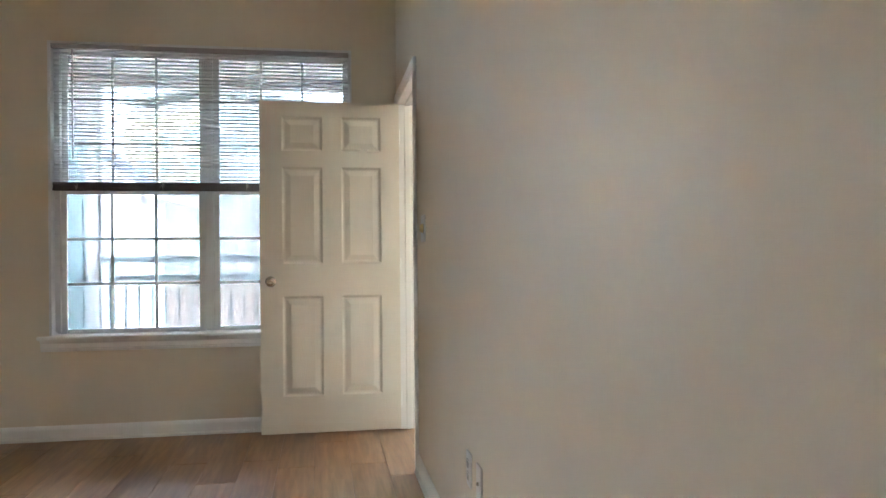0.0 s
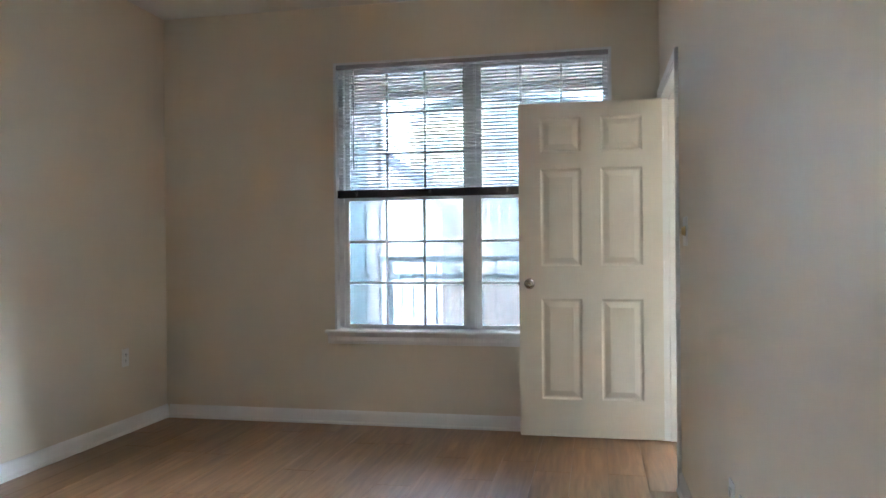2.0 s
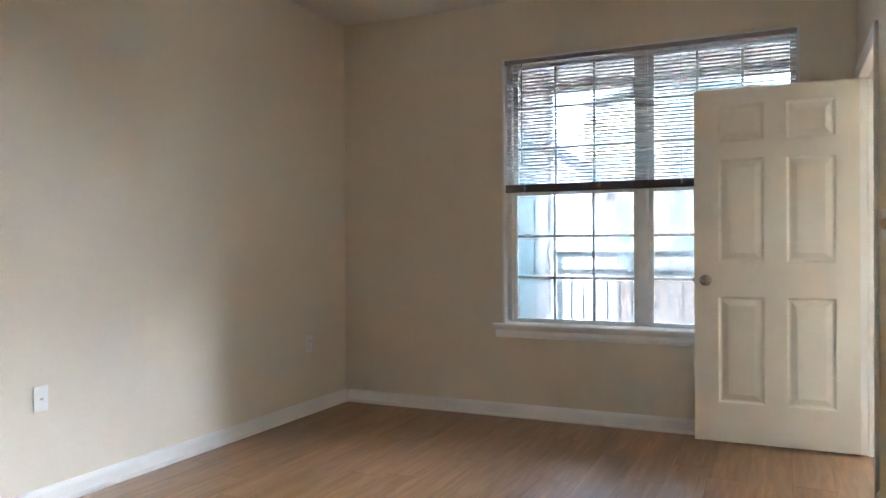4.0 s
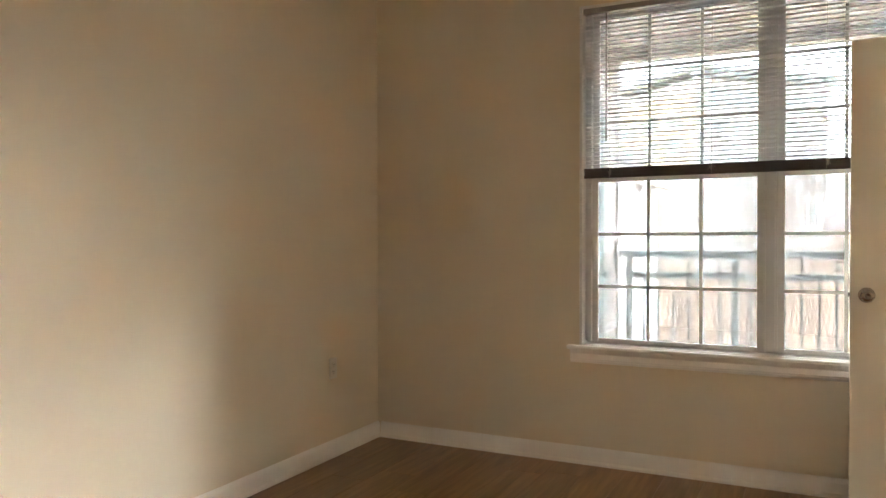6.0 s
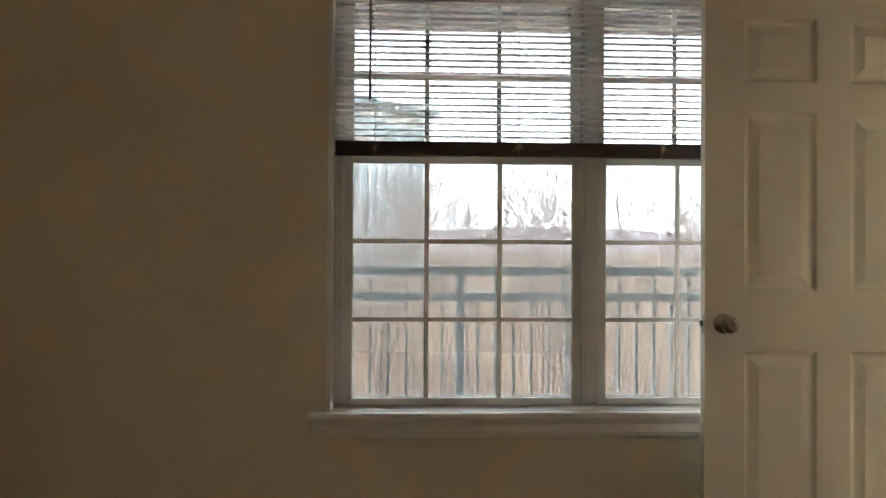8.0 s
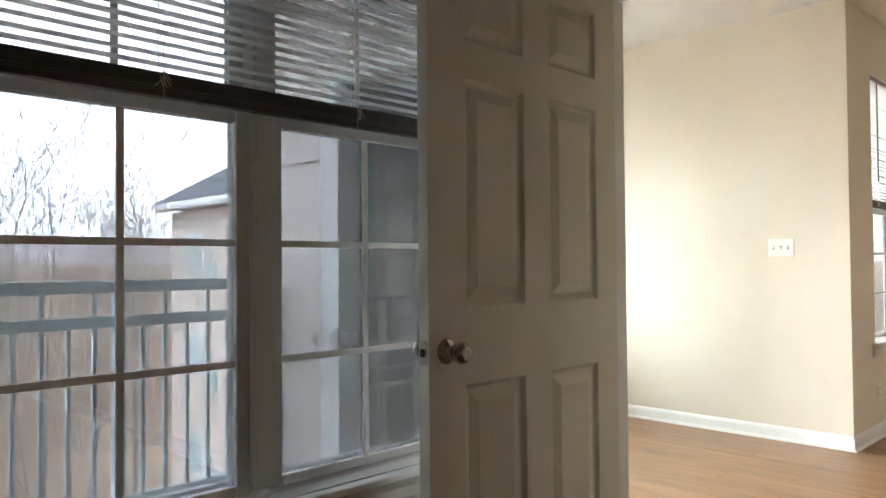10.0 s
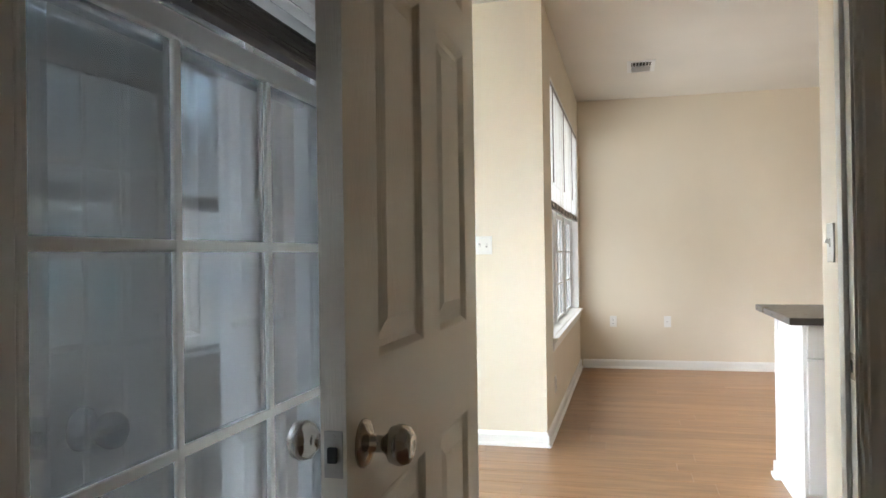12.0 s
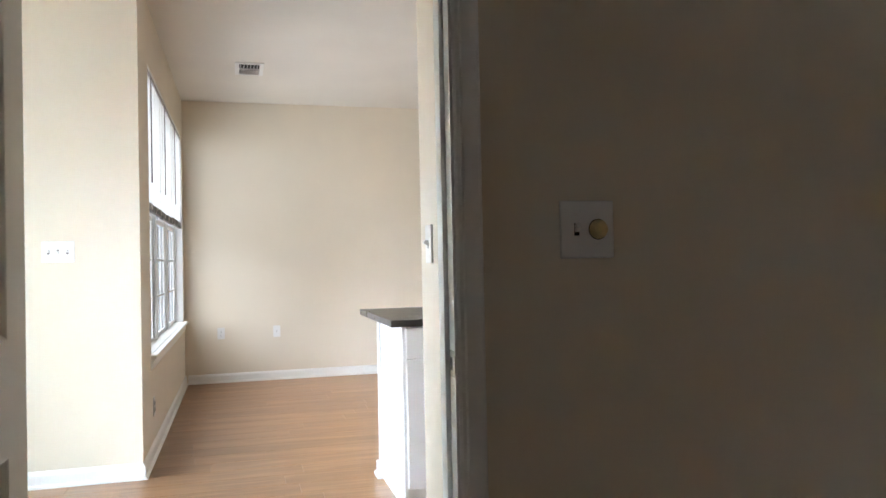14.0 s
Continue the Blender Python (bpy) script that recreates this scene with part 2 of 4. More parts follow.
def part(name, bm, material, parent=None, label="", m=None, smooth=False):
    me = bm if isinstance(bm, bpy.types.Mesh) else finish(bm, name, smooth)
    if not me.materials:
        me.materials.append(material)
    ob = new(name, me)
    if parent:
        ob.parent = parent
    if m is not None:
        ob.matrix_local = m
    if label:
        ob["label"] = label
    return ob


def bx(*a, bev=0.0):
    bm = bmesh.new()
    box(bm, *a, bev=bev)
    return bm


def lathe(bm, prof, seg=24, m=Matrix()):
    """Turn (radius, z) pairs about z."""
    rings = []
    for r, z in prof:
        rings.append([bm.verts.new(m @ Vector((r * math.cos(6.28318 * i / seg), r * math.sin(6.28318 * i / seg), z))) for i in range(seg)])
    for a, b in zip(rings, rings[1:]):
        for i in range(seg):
            bm.faces.new((a[i], a[(i + 1) % seg], b[(i + 1) % seg], b[i]))
    bm.faces.new(rings[0][::-1])
    bm.faces.new(rings[-1])


def extrude_profile(bm, prof, p0, p1, out, up=Vector((0, 0, 1))):
    """A moulding: (out, up) pairs swept straight from p0 to p1."""
    p0, p1, out = Vector(p0), Vector(p1), Vector(out)
    a = [bm.verts.new(p0 + out * u + up * v) for u, v in prof]
    b = [bm.verts.new(p1 + out * u + up * v) for u, v in prof]
    for i in range(len(prof)):
        j = (i + 1) % len(prof)
        bm.faces.new((a[i], a[j], b[j], b[i]))
    bm.faces.new(a[::-1])
    bm.faces.new(b)


def tube(bm, a, b, r0, r1, seg):
    d = (b - a)
    if d.length < 1e-4:
        return
    q = d.to_track_quat("Z", "Y").to_matrix()
    r = [[bm.verts.new(p + q @ Vector((rr * math.cos(6.28318 * i / seg), rr * math.sin(6.28318 * i / seg), 0))) for i in range(seg)] for p, rr in ((a, r0), (b, r1))]
    for i in range(seg):
        bm.faces.new((r[0][i], r[0][(i + 1) % seg], r[1][(i + 1) % seg], r[1][i]))


def holed_wall(name, axis, t0, t1, s0, s1, z0, z1, holes, material, label):
    """A wall of thickness t0..t1 across axis, running s0..s1, with openings (s, s, z, z) right through it."""
    ss = sorted({s0, s1, *[v for h in holes for v in h[:2]]})
    zs = sorted({z0, z1, *[v for h in holes for v in h[2:]]})
    solid = {}
    for i in range(len(ss) - 1):
        for k in range(len(zs) - 1):
            cs, cz = (ss[i] + ss[i + 1]) / 2, (zs[k] + zs[k + 1]) / 2
            solid[i, k] = not any(h[0] < cs < h[1] and h[2] < cz < h[3] for h in holes)
    bm = bmesh.new()
    cache = {}

    def v(t, s, z):
        if (t, s, z) not in cache:
            cache[t, s, z] = bm.verts.new((t, s, z) if axis == "x" else (s, t, z))
        return cache[t, s, z]
    for (i, k), ok in solid.items():
        if not ok:
            continue
        a, b, c, d = ss[i], ss[i + 1], zs[k], zs[k + 1]
        for t in (t0, t1):
            bm.faces.new((v(t, a, c), v(t, b, c), v(t, b, d), v(t, a, d)))
        for di, dk, e in ((-1, 0, ((a, c), (a, d))), (1, 0, ((b, c), (b, d))), (0, -1, ((a, c), (b, c))), (0, 1, ((a, d), (b, d)))):
            if not solid.get((i + di, k + dk), False):
                (p, q), (r, s) = e
                bm.faces.new((v(t0, p, q), v(t0, r, s), v(t1, r, s), v(t1, p, q)))
    return tagged(part(name, bm, material), label, "wall", kind="structure")


def empty(name, loc, label, category, group="", kind="", rz=0.0):
    ob = new(name)
    ob.matrix_world = pose(*loc, 0, 0, rz)
    return tagged(ob, label, category, group, kind)


# ---- plan ----
XL, XF, YB, H = -3.347, 6.157, -6.2, 2.785      # bedroom's far side wall, living room's far wall, back wall, ceiling
XS, YA = 2.866, 1.97                             # sun room: side wall and outer wall
W0, W1, WZ0, WZ1 = -2.102, -0.285, 0.628, 2.408  # bedroom window opening
D0, D1, DH = -0.965, -0.108, 2.065               # bedroom doorway along the wall
BD0, BD1 = 0.56, 1.47                            # balcony doorway
T = 0.16
XB = 0.11                                        # outer face of the sun room towards the balcony

holed_wall("wall_west", "x", XL - 0.12, XL, YB, 0, 0, H, [], M_WALL, "plain beige painted bedroom wall")
holed_wall("wall_north", "y", 0, T, XL - 0.12, XB + 0.12, 0, H, [(W0, W1, WZ0, WZ1)], M_WALL, "beige painted bedroom wall with a wide window opening")
holed_wall("wall_east", "x", 0, 0.12, YB, 0, 0, H, [(D0 - 0.02, D1 + 0.02, -0.0, DH)], M_WALL, "beige painted partition with a doorway to the living room")
holed_wall("wall_south", "y", YB - 0.12, YB, XL - 0.12, XF + 0.12, 0, H, [], M_WALL, "plain beige painted back wall")
holed_wall("wall_sunroom_west", "x", XB, XB + 0.12, T, YA + T, 0, H, [(BD0, BD1, -0.0, 2.06)], M_WALL, "wall with the doorway to the balcony")
holed_wall("wall_sunroom_north", "y", YA, YA + T, XB + 0.12, XS + 0.124, 0, H, [(0.83, 2.62, WZ0, WZ1)], M_WALL, "cream painted wall with a double window")
holed_wall("wall_sunroom_east", "x", XS, XS + 0.124, T, YA, 0, H, [], M_WALL, "cream painted wall end with a triple switch")
holed_wall("wall_living_north", "y", 0, T, XS, XF + 0.12, 0, H, [(3.33, 6.02, WZ0, WZ1)], M_WALL, "cream painted living room wall with a triple window")
holed_wall("wall_living_east", "x", XF, XF + 0.12, YB, 0, 0, H, [], M_WALL, "plain cream painted far wall")
holed_wall("wall_hall", "y", -1.2, -1.078, 0.12, 0.745, 0, H, [], M_WALL, "short cream painted wall beside the doorway")
tagged(part("ceiling_bedroom", bx(XL - 0.12, 0.06, YB - 0.12, T, H, H + 0.12), M_CEIL), "flat off-white painted ceiling", "ceiling", kind="structure")
bmc = bmesh.new()
box(bmc, 0.06, XF + 0.12, YB - 0.12, T, H, H + 0.12)
box(bmc, XB, XS + 0.124, T, YA + T, H, H + 0.12)
tagged(part("ceiling_living", bmc, M_CEIL), "flat cream painted ceiling", "ceiling", kind="structure")

# baseboards with a shoe moulding
BASE = [(0, 0), (0.026, 0), (0.024, 0.010), (0.016, 0.018), (0.014, 0.020), (0.014, 0.068), (0.010, 0.080), (0.004, 0.088), (0, 0.09)]


def baseboard(p0, p1, out):
    bm = bmesh.new()
    extrude_profile(bm, BASE, (*p0, 0.001), (*p1, 0.001), (*out, 0))
    tagged(part("baseboard", bm, M_TRIM), "white painted baseboard with a shoe moulding", "baseboard", kind="structure")


baseboard((XL, YB), (XL, 0), (1, 0))
baseboard((XL + 0.026, 0), (0, 0), (0, -1))
baseboard((0, YB), (0, D0 - 0.075), (-1, 0))
baseboard((0.12, D1 + 0.08), (0.12, 0), (1, 0))
baseboard((XB + 0.12, 0), (XB + 0.12, BD0 - 0.07), (1, 0))
baseboard((XB + 0.12, BD1 + 0.07), (XB + 0.12, YA), (1, 0))
baseboard((XB + 0.146, YA), (XS, YA), (0, -1))
baseboard((XS, 0.0), (XS, YA - 0.026), (-1, 0))
baseboard((XS - 0.026, 0), (XF, 0), (0, -1))
baseboard((XF, YB), (XF, -0.026), (-1, 0))
baseboard((0.14, -1.078), (0.745, -1.078), (0, 1))

# ---- windows ----
def sash(win, x0, x1, z0, z1, y, cols, rows, glass, fb=0.036):
    """One sash with its frame, glass and grille bars."""
    fw, d = 0.036, 0.028
    bm = bmesh.new()
    box(bm, x0, x0 + fw, y, y + d, z0, z1, 0.003)
    box(bm, x1 - fw, x1, y, y + d, z0, z1, 0.003)
    box(bm, x0 + fw, x1 - fw, y + 0.001, y + d - 0.001, z0, z0 + fb, 0.003)
    box(bm, x0 + fw, x1 - fw, y + 0.001, y + d - 0.001, z1 - fw, z1, 0.003)
    s = part("sash", bm, M_VINYL, win)
    p = part("pane", bx(x0 + fw - 0.004, x1 - fw + 0.004, y + 0.012, y + 0.016, z0 + fb - 0.004, z1 - fw + 0.004), glass, s, "window glass, tinted to dim the view outside")
    p.visible_shadow = glass is M_SUNGL
    gx0, gx1, gz0, gz1 = x0 + fw, x1 - fw, z0 + fb, z1 - fw
    for i in range(1, cols):
        x = gx0 + (gx1 - gx0) * i / cols
        part("grille_bar", bx(x - 0.008, x + 0.008, y + 0.003, y + 0.011, gz0, gz1, bev=0.002), M_VINYL, s)
    for i in range(1, rows):
        z = gz0 + (gz1 - gz0) * i / rows
        part("grille_bar", bx(gx0, gx1, y + 0.0035, y + 0.0105, z - 0.008, z + 0.008, bev=0.002), M_VINYL, s)


def window(name, x0, x1, units, m, label, glass, pad=0.0):
    """Double-hung units side by side in a wall whose room face is y = 0."""
    win = new(name)
    tagged(win, label, "window", kind="structure")
    z0, z1 = WZ0, WZ1
    bm = bmesh.new()
    f = 0.014
    for a, b in ((x0, x0 + f), (x1 - f, x1)):
        box(bm, a, b, 0.002, T + 0.012, z0, z1)
    box(bm, x0 + f, x1 - f, 0.002, T + 0.012, z1 - f, z1)
    box(bm, x0 + f, x1 - f, 0.108, T + 0.03, z0, z0 + 0.016)
    box(bm, x0 + f, x1 - f, 0.0605, 0.108, z0 - 0.012, z0 + 0.002)
    part("window_frame", bm, M_VINYL, win)
    x0 += pad
    w = (x1 - x0 - 2 * f) / units
    if pad:
        part("jamb_liner", bx(x0 - pad + f - 0.001, x0 + f - 0.001, 0.066, T + 0.010, z0 + 0.016, z1 - f, bev=0.003), M_VINYL, win)
    for i in range(units):
        a, b = x0 + f + i * w, x0 + f + (i + 1) * w
        e = 0.022 if i > 0 else 0.0
        g = 0.022 if i < units - 1 else 0.0
        if i:
            part("mullion", bx(a - 0.022, a + 0.022, 0.055, T + 0.010, z0 + 0.016, z1 - f, bev=0.004), M_VINYL, win)
        bm = bmesh.new()
        for q0, q1 in ((a + e - 0.001, a + e + 0.018), (b - g - 0.018, b - g + 0.001)):
            box(bm, q0, q1, 0.138, 0.158, z0 + 0.016, z1 - f)
            box(bm, q0 if q0 < a + e else q1 - 0.010, q0 + 0.010 if q0 < a + e else q1, 0.056, 0.074, z0 + 0.016, z1 - f, 0.003)
        box(bm, a + e + 0.018, b - g - 0.018, 0.139, 0.157, z0 + 0.012, z0 + 0.026)
        box(bm, a + e + 0.018, b - g - 0.018, 0.139, 0.157, z1 - f - 0.03, z1 - f + 0.002)
        part("sash_track", bm, M_VINYL, win)
        sash(win, a + e + 0.003, b - g - 0.003, z0 + 0.004, 1.525, 0.078, 3, 3, glass, 0.025)
        sash(win, a + e + 0.003, b - g - 0.003, 1.495, z1 - f - 0.002, 0.110, 3, 3, glass)
    x0 -= pad
    bm = bmesh.new()
    box(bm, x0 - 0.06, x1 + 0.06, -0.038, 0.0, z0 - 0.022, z0, 0.006)
    box(bm, x0 + 0.001, x1 - 0.001, 0.0, 0.06, z0 - 0.020, z0 + 0.001)
    part("window_sill", bm, M_TRIM, win)
    bm = bmesh.new()
    ap = [(0, 0), (0.008, 0.002), (0.012, 0.012), (0.012, 0.018), (0.016, 0.022), (0.016, 0.05), (0.024, 0.062), (0.028, 0.072), (0, 0.072)]
    extrude_profile(bm, ap, (x0 - 0.045, 0, z0 - 0.094), (x1 + 0.045, 0, z0 - 0.094), (0, -1, 0))
    part("apron", bm, M_TRIM, win)
    win.matrix_world = m
    return win


def blind(x0, x1, m, label, zb=1.505, tilt=-5, stack=14):
    """Mini blind, half raised: head rail, open slats, the gathered slats on the bottom rail."""
    b = new("window_blind")
    tagged(b, label, "blind", group="mini blinds")
    part("headrail", bx(x0, x1, 0.004, 0.034, WZ1 - 0.042, WZ1 - 0.015, bev=0.002), M_HEADSHADE, b, "enamelled headrail, coloured dark as in shadow")
    bm = bmesh.new()
    n, w = 4, 0.0255
    top = [(-w / 2 + w * i / n, 0.0030 * (1 - (2 * i / n - 1) ** 2)) for i in range(n + 1)]
    rows = [[bm.verts.new((x, u, v)) for u, v in top] for x in (x0 + 0.006, x1 - 0.006)]   # thin curved vinyl
    for i in range(n):
        bm.faces.new((rows[0][i], rows[1][i], rows[1][i + 1], rows[0][i + 1]))
    me = finish(bm, "slat", True)
    bm = bmesh.new()
    extrude_profile(bm, top + [(u, v - 0.0021) for u, v in reversed(top)], (x0 + 0.006, 0, 0), (x1 - 0.006, 0, 0), (0, 1, 0))
    pressed = finish(bm, "gathered_slat", False)
    z, rng = WZ1 - 0.058, random.Random(int(x0 * 100) + 7)
    while z > zb + 0.056:
        part("slat", me, M_BLIND, b, m=pose(0, 0.019 + rng.uniform(-0.001, 0.001), z, tilt + rng.uniform(-2, 2), rng.uniform(-0.04, 0.04), 0))
        z -= 0.0222
    zz = zb + 0.014
    # stack and bottom rail use the darkened vinyl, backlight shade in the colour
    for i in range(stack):
        part("gathered_slat", pressed, M_SHADEVINYL, b, m=pose(rng.uniform(-0.002, 0.002), 0.019 + rng.uniform(-0.0015, 0.0015), zz, rng.uniform(-2, 2), 0, 0))
        zz += 0.0027
    part("bottom_rail", bx(x0 + 0.004, x1 - 0.004, 0.007, 0.031, zb, zb + 0.012, bev=0.002), M_SHADEVINYL, b)
    k = max(3, round((x1 - x0) / 0.45))
    for i in range(k):
        x = x0 + 0.14 + (x1 - x0 - 0.28) * i / (k - 1)
        for y in (0.0055, 0.0325):
            part("ladder_cord", bx(x - 0.0007, x + 0.0007, y - 0.0007, y + 0.0007, zb, WZ1 - 0.042), M_CORD, b)
        bm = bmesh.new()
        for j in range(5):
            s = rng.uniform(-0.010, 0.010)
            lathe(bm, [(0.0012, -0.016), (0.0016, 0), (0.0012, 0.016)], 5, pose(x + s, 0.001, zb + 0.03 + rng.uniform(-0.012, 0.012), rng.uniform(-40, 40), rng.uniform(-50, 50), 0))
        part("cord_knot", bm, M_CORD, b)
    bm = bmesh.new()
    lathe(bm, [(0.0046, -0.665), (0.0052, -0.66), (0.0042, -0.55), (0.0042, 0)], 6, pose(x0 + 0.125, -0.004, WZ1 - 0.05))
    part("tilt_wand", bm, M_WAND, b, "dark plastic tilt wand")
    b.matrix_world = m
    return b


window("window_1", W0, W1, 2, Matrix(), "white vinyl double window with grilles and a moulded sill", M_GLASS, 0.027)
window("window_2", 0.83, 2.62, 2, Matrix.Translation((0, YA, 0)), "white vinyl double window in the sun room", M_SUNGL)
window("window_3", 3.33, 6.02, 3, Matrix(), "white vinyl triple window with a deep white sill", M_GLASS)
blind(W0 + 0.018, W1 - 0.018, Matrix(), "white mini blind raised half way in the bedroom window")
blind(0.848, 2.602, Matrix.Translation((0, YA, 0)), "white mini blind raised half way in the sun room window", 1.505, 48)
for k, (zb, tl) in enumerate(((1.515, -16), (1.51, -14), (1.52, -18))):
    xa = 3.348 + k * 0.8875
    lb = blind(xa, xa + 0.879, Matrix(), "white mini blind raised half way in the living room window", zb, tl)
    bm = bmesh.new()
    tube(bm, Vector((xa + 0.83, -0.002, WZ1 - 0.05)), Vector((xa + 0.866, -0.006, WZ1 - 1.61)), 0.0015, 0.0015, 6)
    part("lift_cord", bm, M_CORD, lb)

# ---- panelled bedroom door ----
def panel_rings(bm, u0, u1, v0, v1, y, s, steps):
    """Nested rectangles stepping in by d and down by h, from the face y towards the core (s = +1 or -1)."""
    def ring(d, h):
        return [bm.verts.new((u, y + s * h, v)) for u, v in ((u0 + d, v0 + d), (u1 - d, v0 + d), (u1 - d, v1 - d), (u0 + d, v1 - d))]
    prev = ring(*steps[0])
    for st in steps[1:]:
        cur = ring(*st)
        for i in range(4):
            bm.faces.new((prev[i], prev[(i + 1) % 4], cur[(i + 1) % 4], cur[i]))
        prev = cur
    return prev


def six_panel_door(w, h, t):
    """Leaf from x = 0 (hinge) to -w, y = 0..t, z from 0; the moulded panels are meshes of their own."""
    us = [-w, -w + 0.132, -w + 0.378, -w + 0.492, -w + 0.738, 0]
    us[4] = us[3] + 0.246
    vs = [0, 0.225, 0.838, 1.036, 1.630, 1.728, 1.940, h]
    door = new("door_1")
    bm = bmesh.new()
    holes = [(us[a], us[a + 1], vs[b], vs[b + 1]) for a in (1, 3) for b in (1, 3, 5)]
    for y in (0, t):
        for i in range(5):
            for k in range(7):
                if i in (1, 3) and k in (1, 3, 5):
                    continue
                bm.faces.new([bm.verts.new((u, y, v)) for u, v in ((us[i], vs[k]), (us[i + 1], vs[k]), (us[i + 1], vs[k + 1]), (us[i], vs[k + 1]))])
    bmesh.ops.remove_doubles(bm, verts=bm.verts, dist=1e-5)
    for a, b in (((-w, 0), (-w, h)), ((0, 0), (0, h)), ((-w, 0), (0, 0)), ((-w, h), (0, h))):
        bm.faces.new([bm.verts.new(p) for p in ((a[0], 0, a[1]), (b[0], 0, b[1]), (b[0], t, b[1]), (a[0], t, a[1]))])
    bmesh.ops.remove_doubles(bm, verts=bm.verts, dist=1e-5)
    part("leaf", bm, M_DOOR, door)
    for y, s in ((0, 1), (t, -1)):
        for hu0, hu1, hv0, hv1 in holes:
            bm = bmesh.new()
            last = panel_rings(bm, hu0, hu1, hv0, hv1, y, s, [(0, 0), (0.003, 0.002), (0.011, 0.011), (0.017, 0.0125), (0.022, 0.0125), (0.050, 0.004), (0.052, 0.0032)])
            bm.faces.new(last)
            part("panel", bm, M_DOOR, door)
    return door


def knob_bm(m):
    bm = bmesh.new()
    lathe(bm, [(0.033, 0), (0.033, 0.003), (0.029, 0.007), (0.018, 0.011), (0.012, 0.014), (0.011, 0.028), (0.015, 0.034), (0.024, 0.040), (0.0275, 0.050), (0.0275, 0.056), (0.024, 0.065), (0.016, 0.070), (0.009, 0.0705), (0.007, 0.069)], 28, m)
    return bm


DW, DT = 0.852, 0.035
door = six_panel_door(DW, 2.032, DT)
tagged(door, "off-white six-panel bedroom door standing wide open", "door", kind="structure")
part("knob", knob_bm(pose(-DW + 0.062, 0, 0.930, 90, 0, 0)), M_NICKEL, door, "satin nickel door knob", smooth=True)
part("knob", knob_bm(pose(-DW + 0.062, DT, 0.930, -90, 0, 0)), M_NICKEL, door, "satin nickel door knob", smooth=True)
lp = part("latch_plate", bx(-DW - 0.0015, -DW + 0.001, 0.005, 0.030, 0.900, 0.960, bev=0.0006), M_BRASSY, door, "worn steel latch plate")
part("latch_bolt", bx(-DW - 0.009, -DW - 0.0015, 0.011, 0.024, 0.920, 0.940, bev=0.002), M_DARK, lp)
for z in (0.907, 0.953):
    bm = bmesh.new()
    lathe(bm, [(0.0035, 0), (0.0032, 0.0008), (0.001, 0.0009)], 10, pose(-DW - 0.0015, 0.0175, z, 0, -90, 0))
    part("screw", bm, M_BRASSY, lp)
for z in (0.18, 1.02, 1.83):
    bm = bmesh.new()
    lathe(bm, [(0.006, -0.045), (0.006, 0.045)], 10, pose(0.006, DT + 0.004, z))
    box(bm, -0.001, 0.0015, 0.003, DT, z - 0.045, z + 0.045)
    part("hinge", bm, M_TRIM, door)
door.matrix_world = pose(0.0, D1 - 0.040, 0.012, 0, 0, 0.2)

# jamb, stop and casing of the doorway
dw = empty("door_frame", (0, 0, 0), "white painted door jamb and moulded casing", "door frame", kind="structure")
bm = bmesh.new()
for a, b in ((D0 - 0.019, D0), (D1, D1 + 0.019)):
    box(bm, -0.001, 0.121, a, b, 0, DH - 0.001)
box(bm, -0.001, 0.121, D0, D1, DH - 0.017, DH - 0.001)
part("jamb", bm, M_TRIM, dw)
bm = bmesh.new()
box(bm, 0.040, 0.075, D0, D0 + 0.011, 0, DH - 0.017, 0.002)
box(bm, 0.040, 0.075, D1 - 0.011, D1, 0, DH - 0.017, 0.002)
box(bm, 0.041, 0.074, D0 + 0.011, D1 - 0.011, DH - 0.028, DH - 0.017, 0.002)
part("door_stop", bm, M_TRIM, dw)
CAS = [(0, 0), (0, 0.006), (0.006, 0.009), (0.014, 0.009), (0.018, 0.013), (0.036, 0.016), (0.048, 0.019), (0.054, 0.018), (0.058, 0.013), (0.060, 0)]


def casing(x, sx):
    """Mitred moulding round the doorway on the face x, standing out along sx."""
    def run(path):
        bm = bmesh.new()
        rows = []
        for (y, z, dy, dz) in path:
            rows.append([bm.verts.new((x + sx * t, y + dy * u, z + dz * u)) for u, t in CAS])
        for a, b in zip(rows, rows[1:]):
            for i in range(len(CAS) - 1):
                bm.faces.new((a[i], a[i + 1], b[i + 1], b[i]))
        return bm
    y0, y1, zt = D0 - 0.006, D1 + 0.006, DH - 0.012
    part("casing", run([(y0, 0.002, -1, 0), (y0, zt, -1, 1), (y1, zt, 1, 1), (y1, 0.002, 1, 0)]), M_TRIM, dw)


casing(0, -1)
casing(0.12, 1)
st = part("strike_plate", bx(0.004, 0.038, D0, D0 + 0.0015, 0.915, 0.972, bev=0.0006), M_BRASSY, dw, "worn steel strike plate")
part("strike_lip", bx(-0.006, 0.004, D0 + 0.0002, D0 + 0.0022, 0.925, 0.962, bev=0.0006), M_BRASSY, st)
part("strike_hole", bx(0.014, 0.030, D0 + 0.001, D0 + 0.0018, 0.930, 0.957), M_DARK, st)

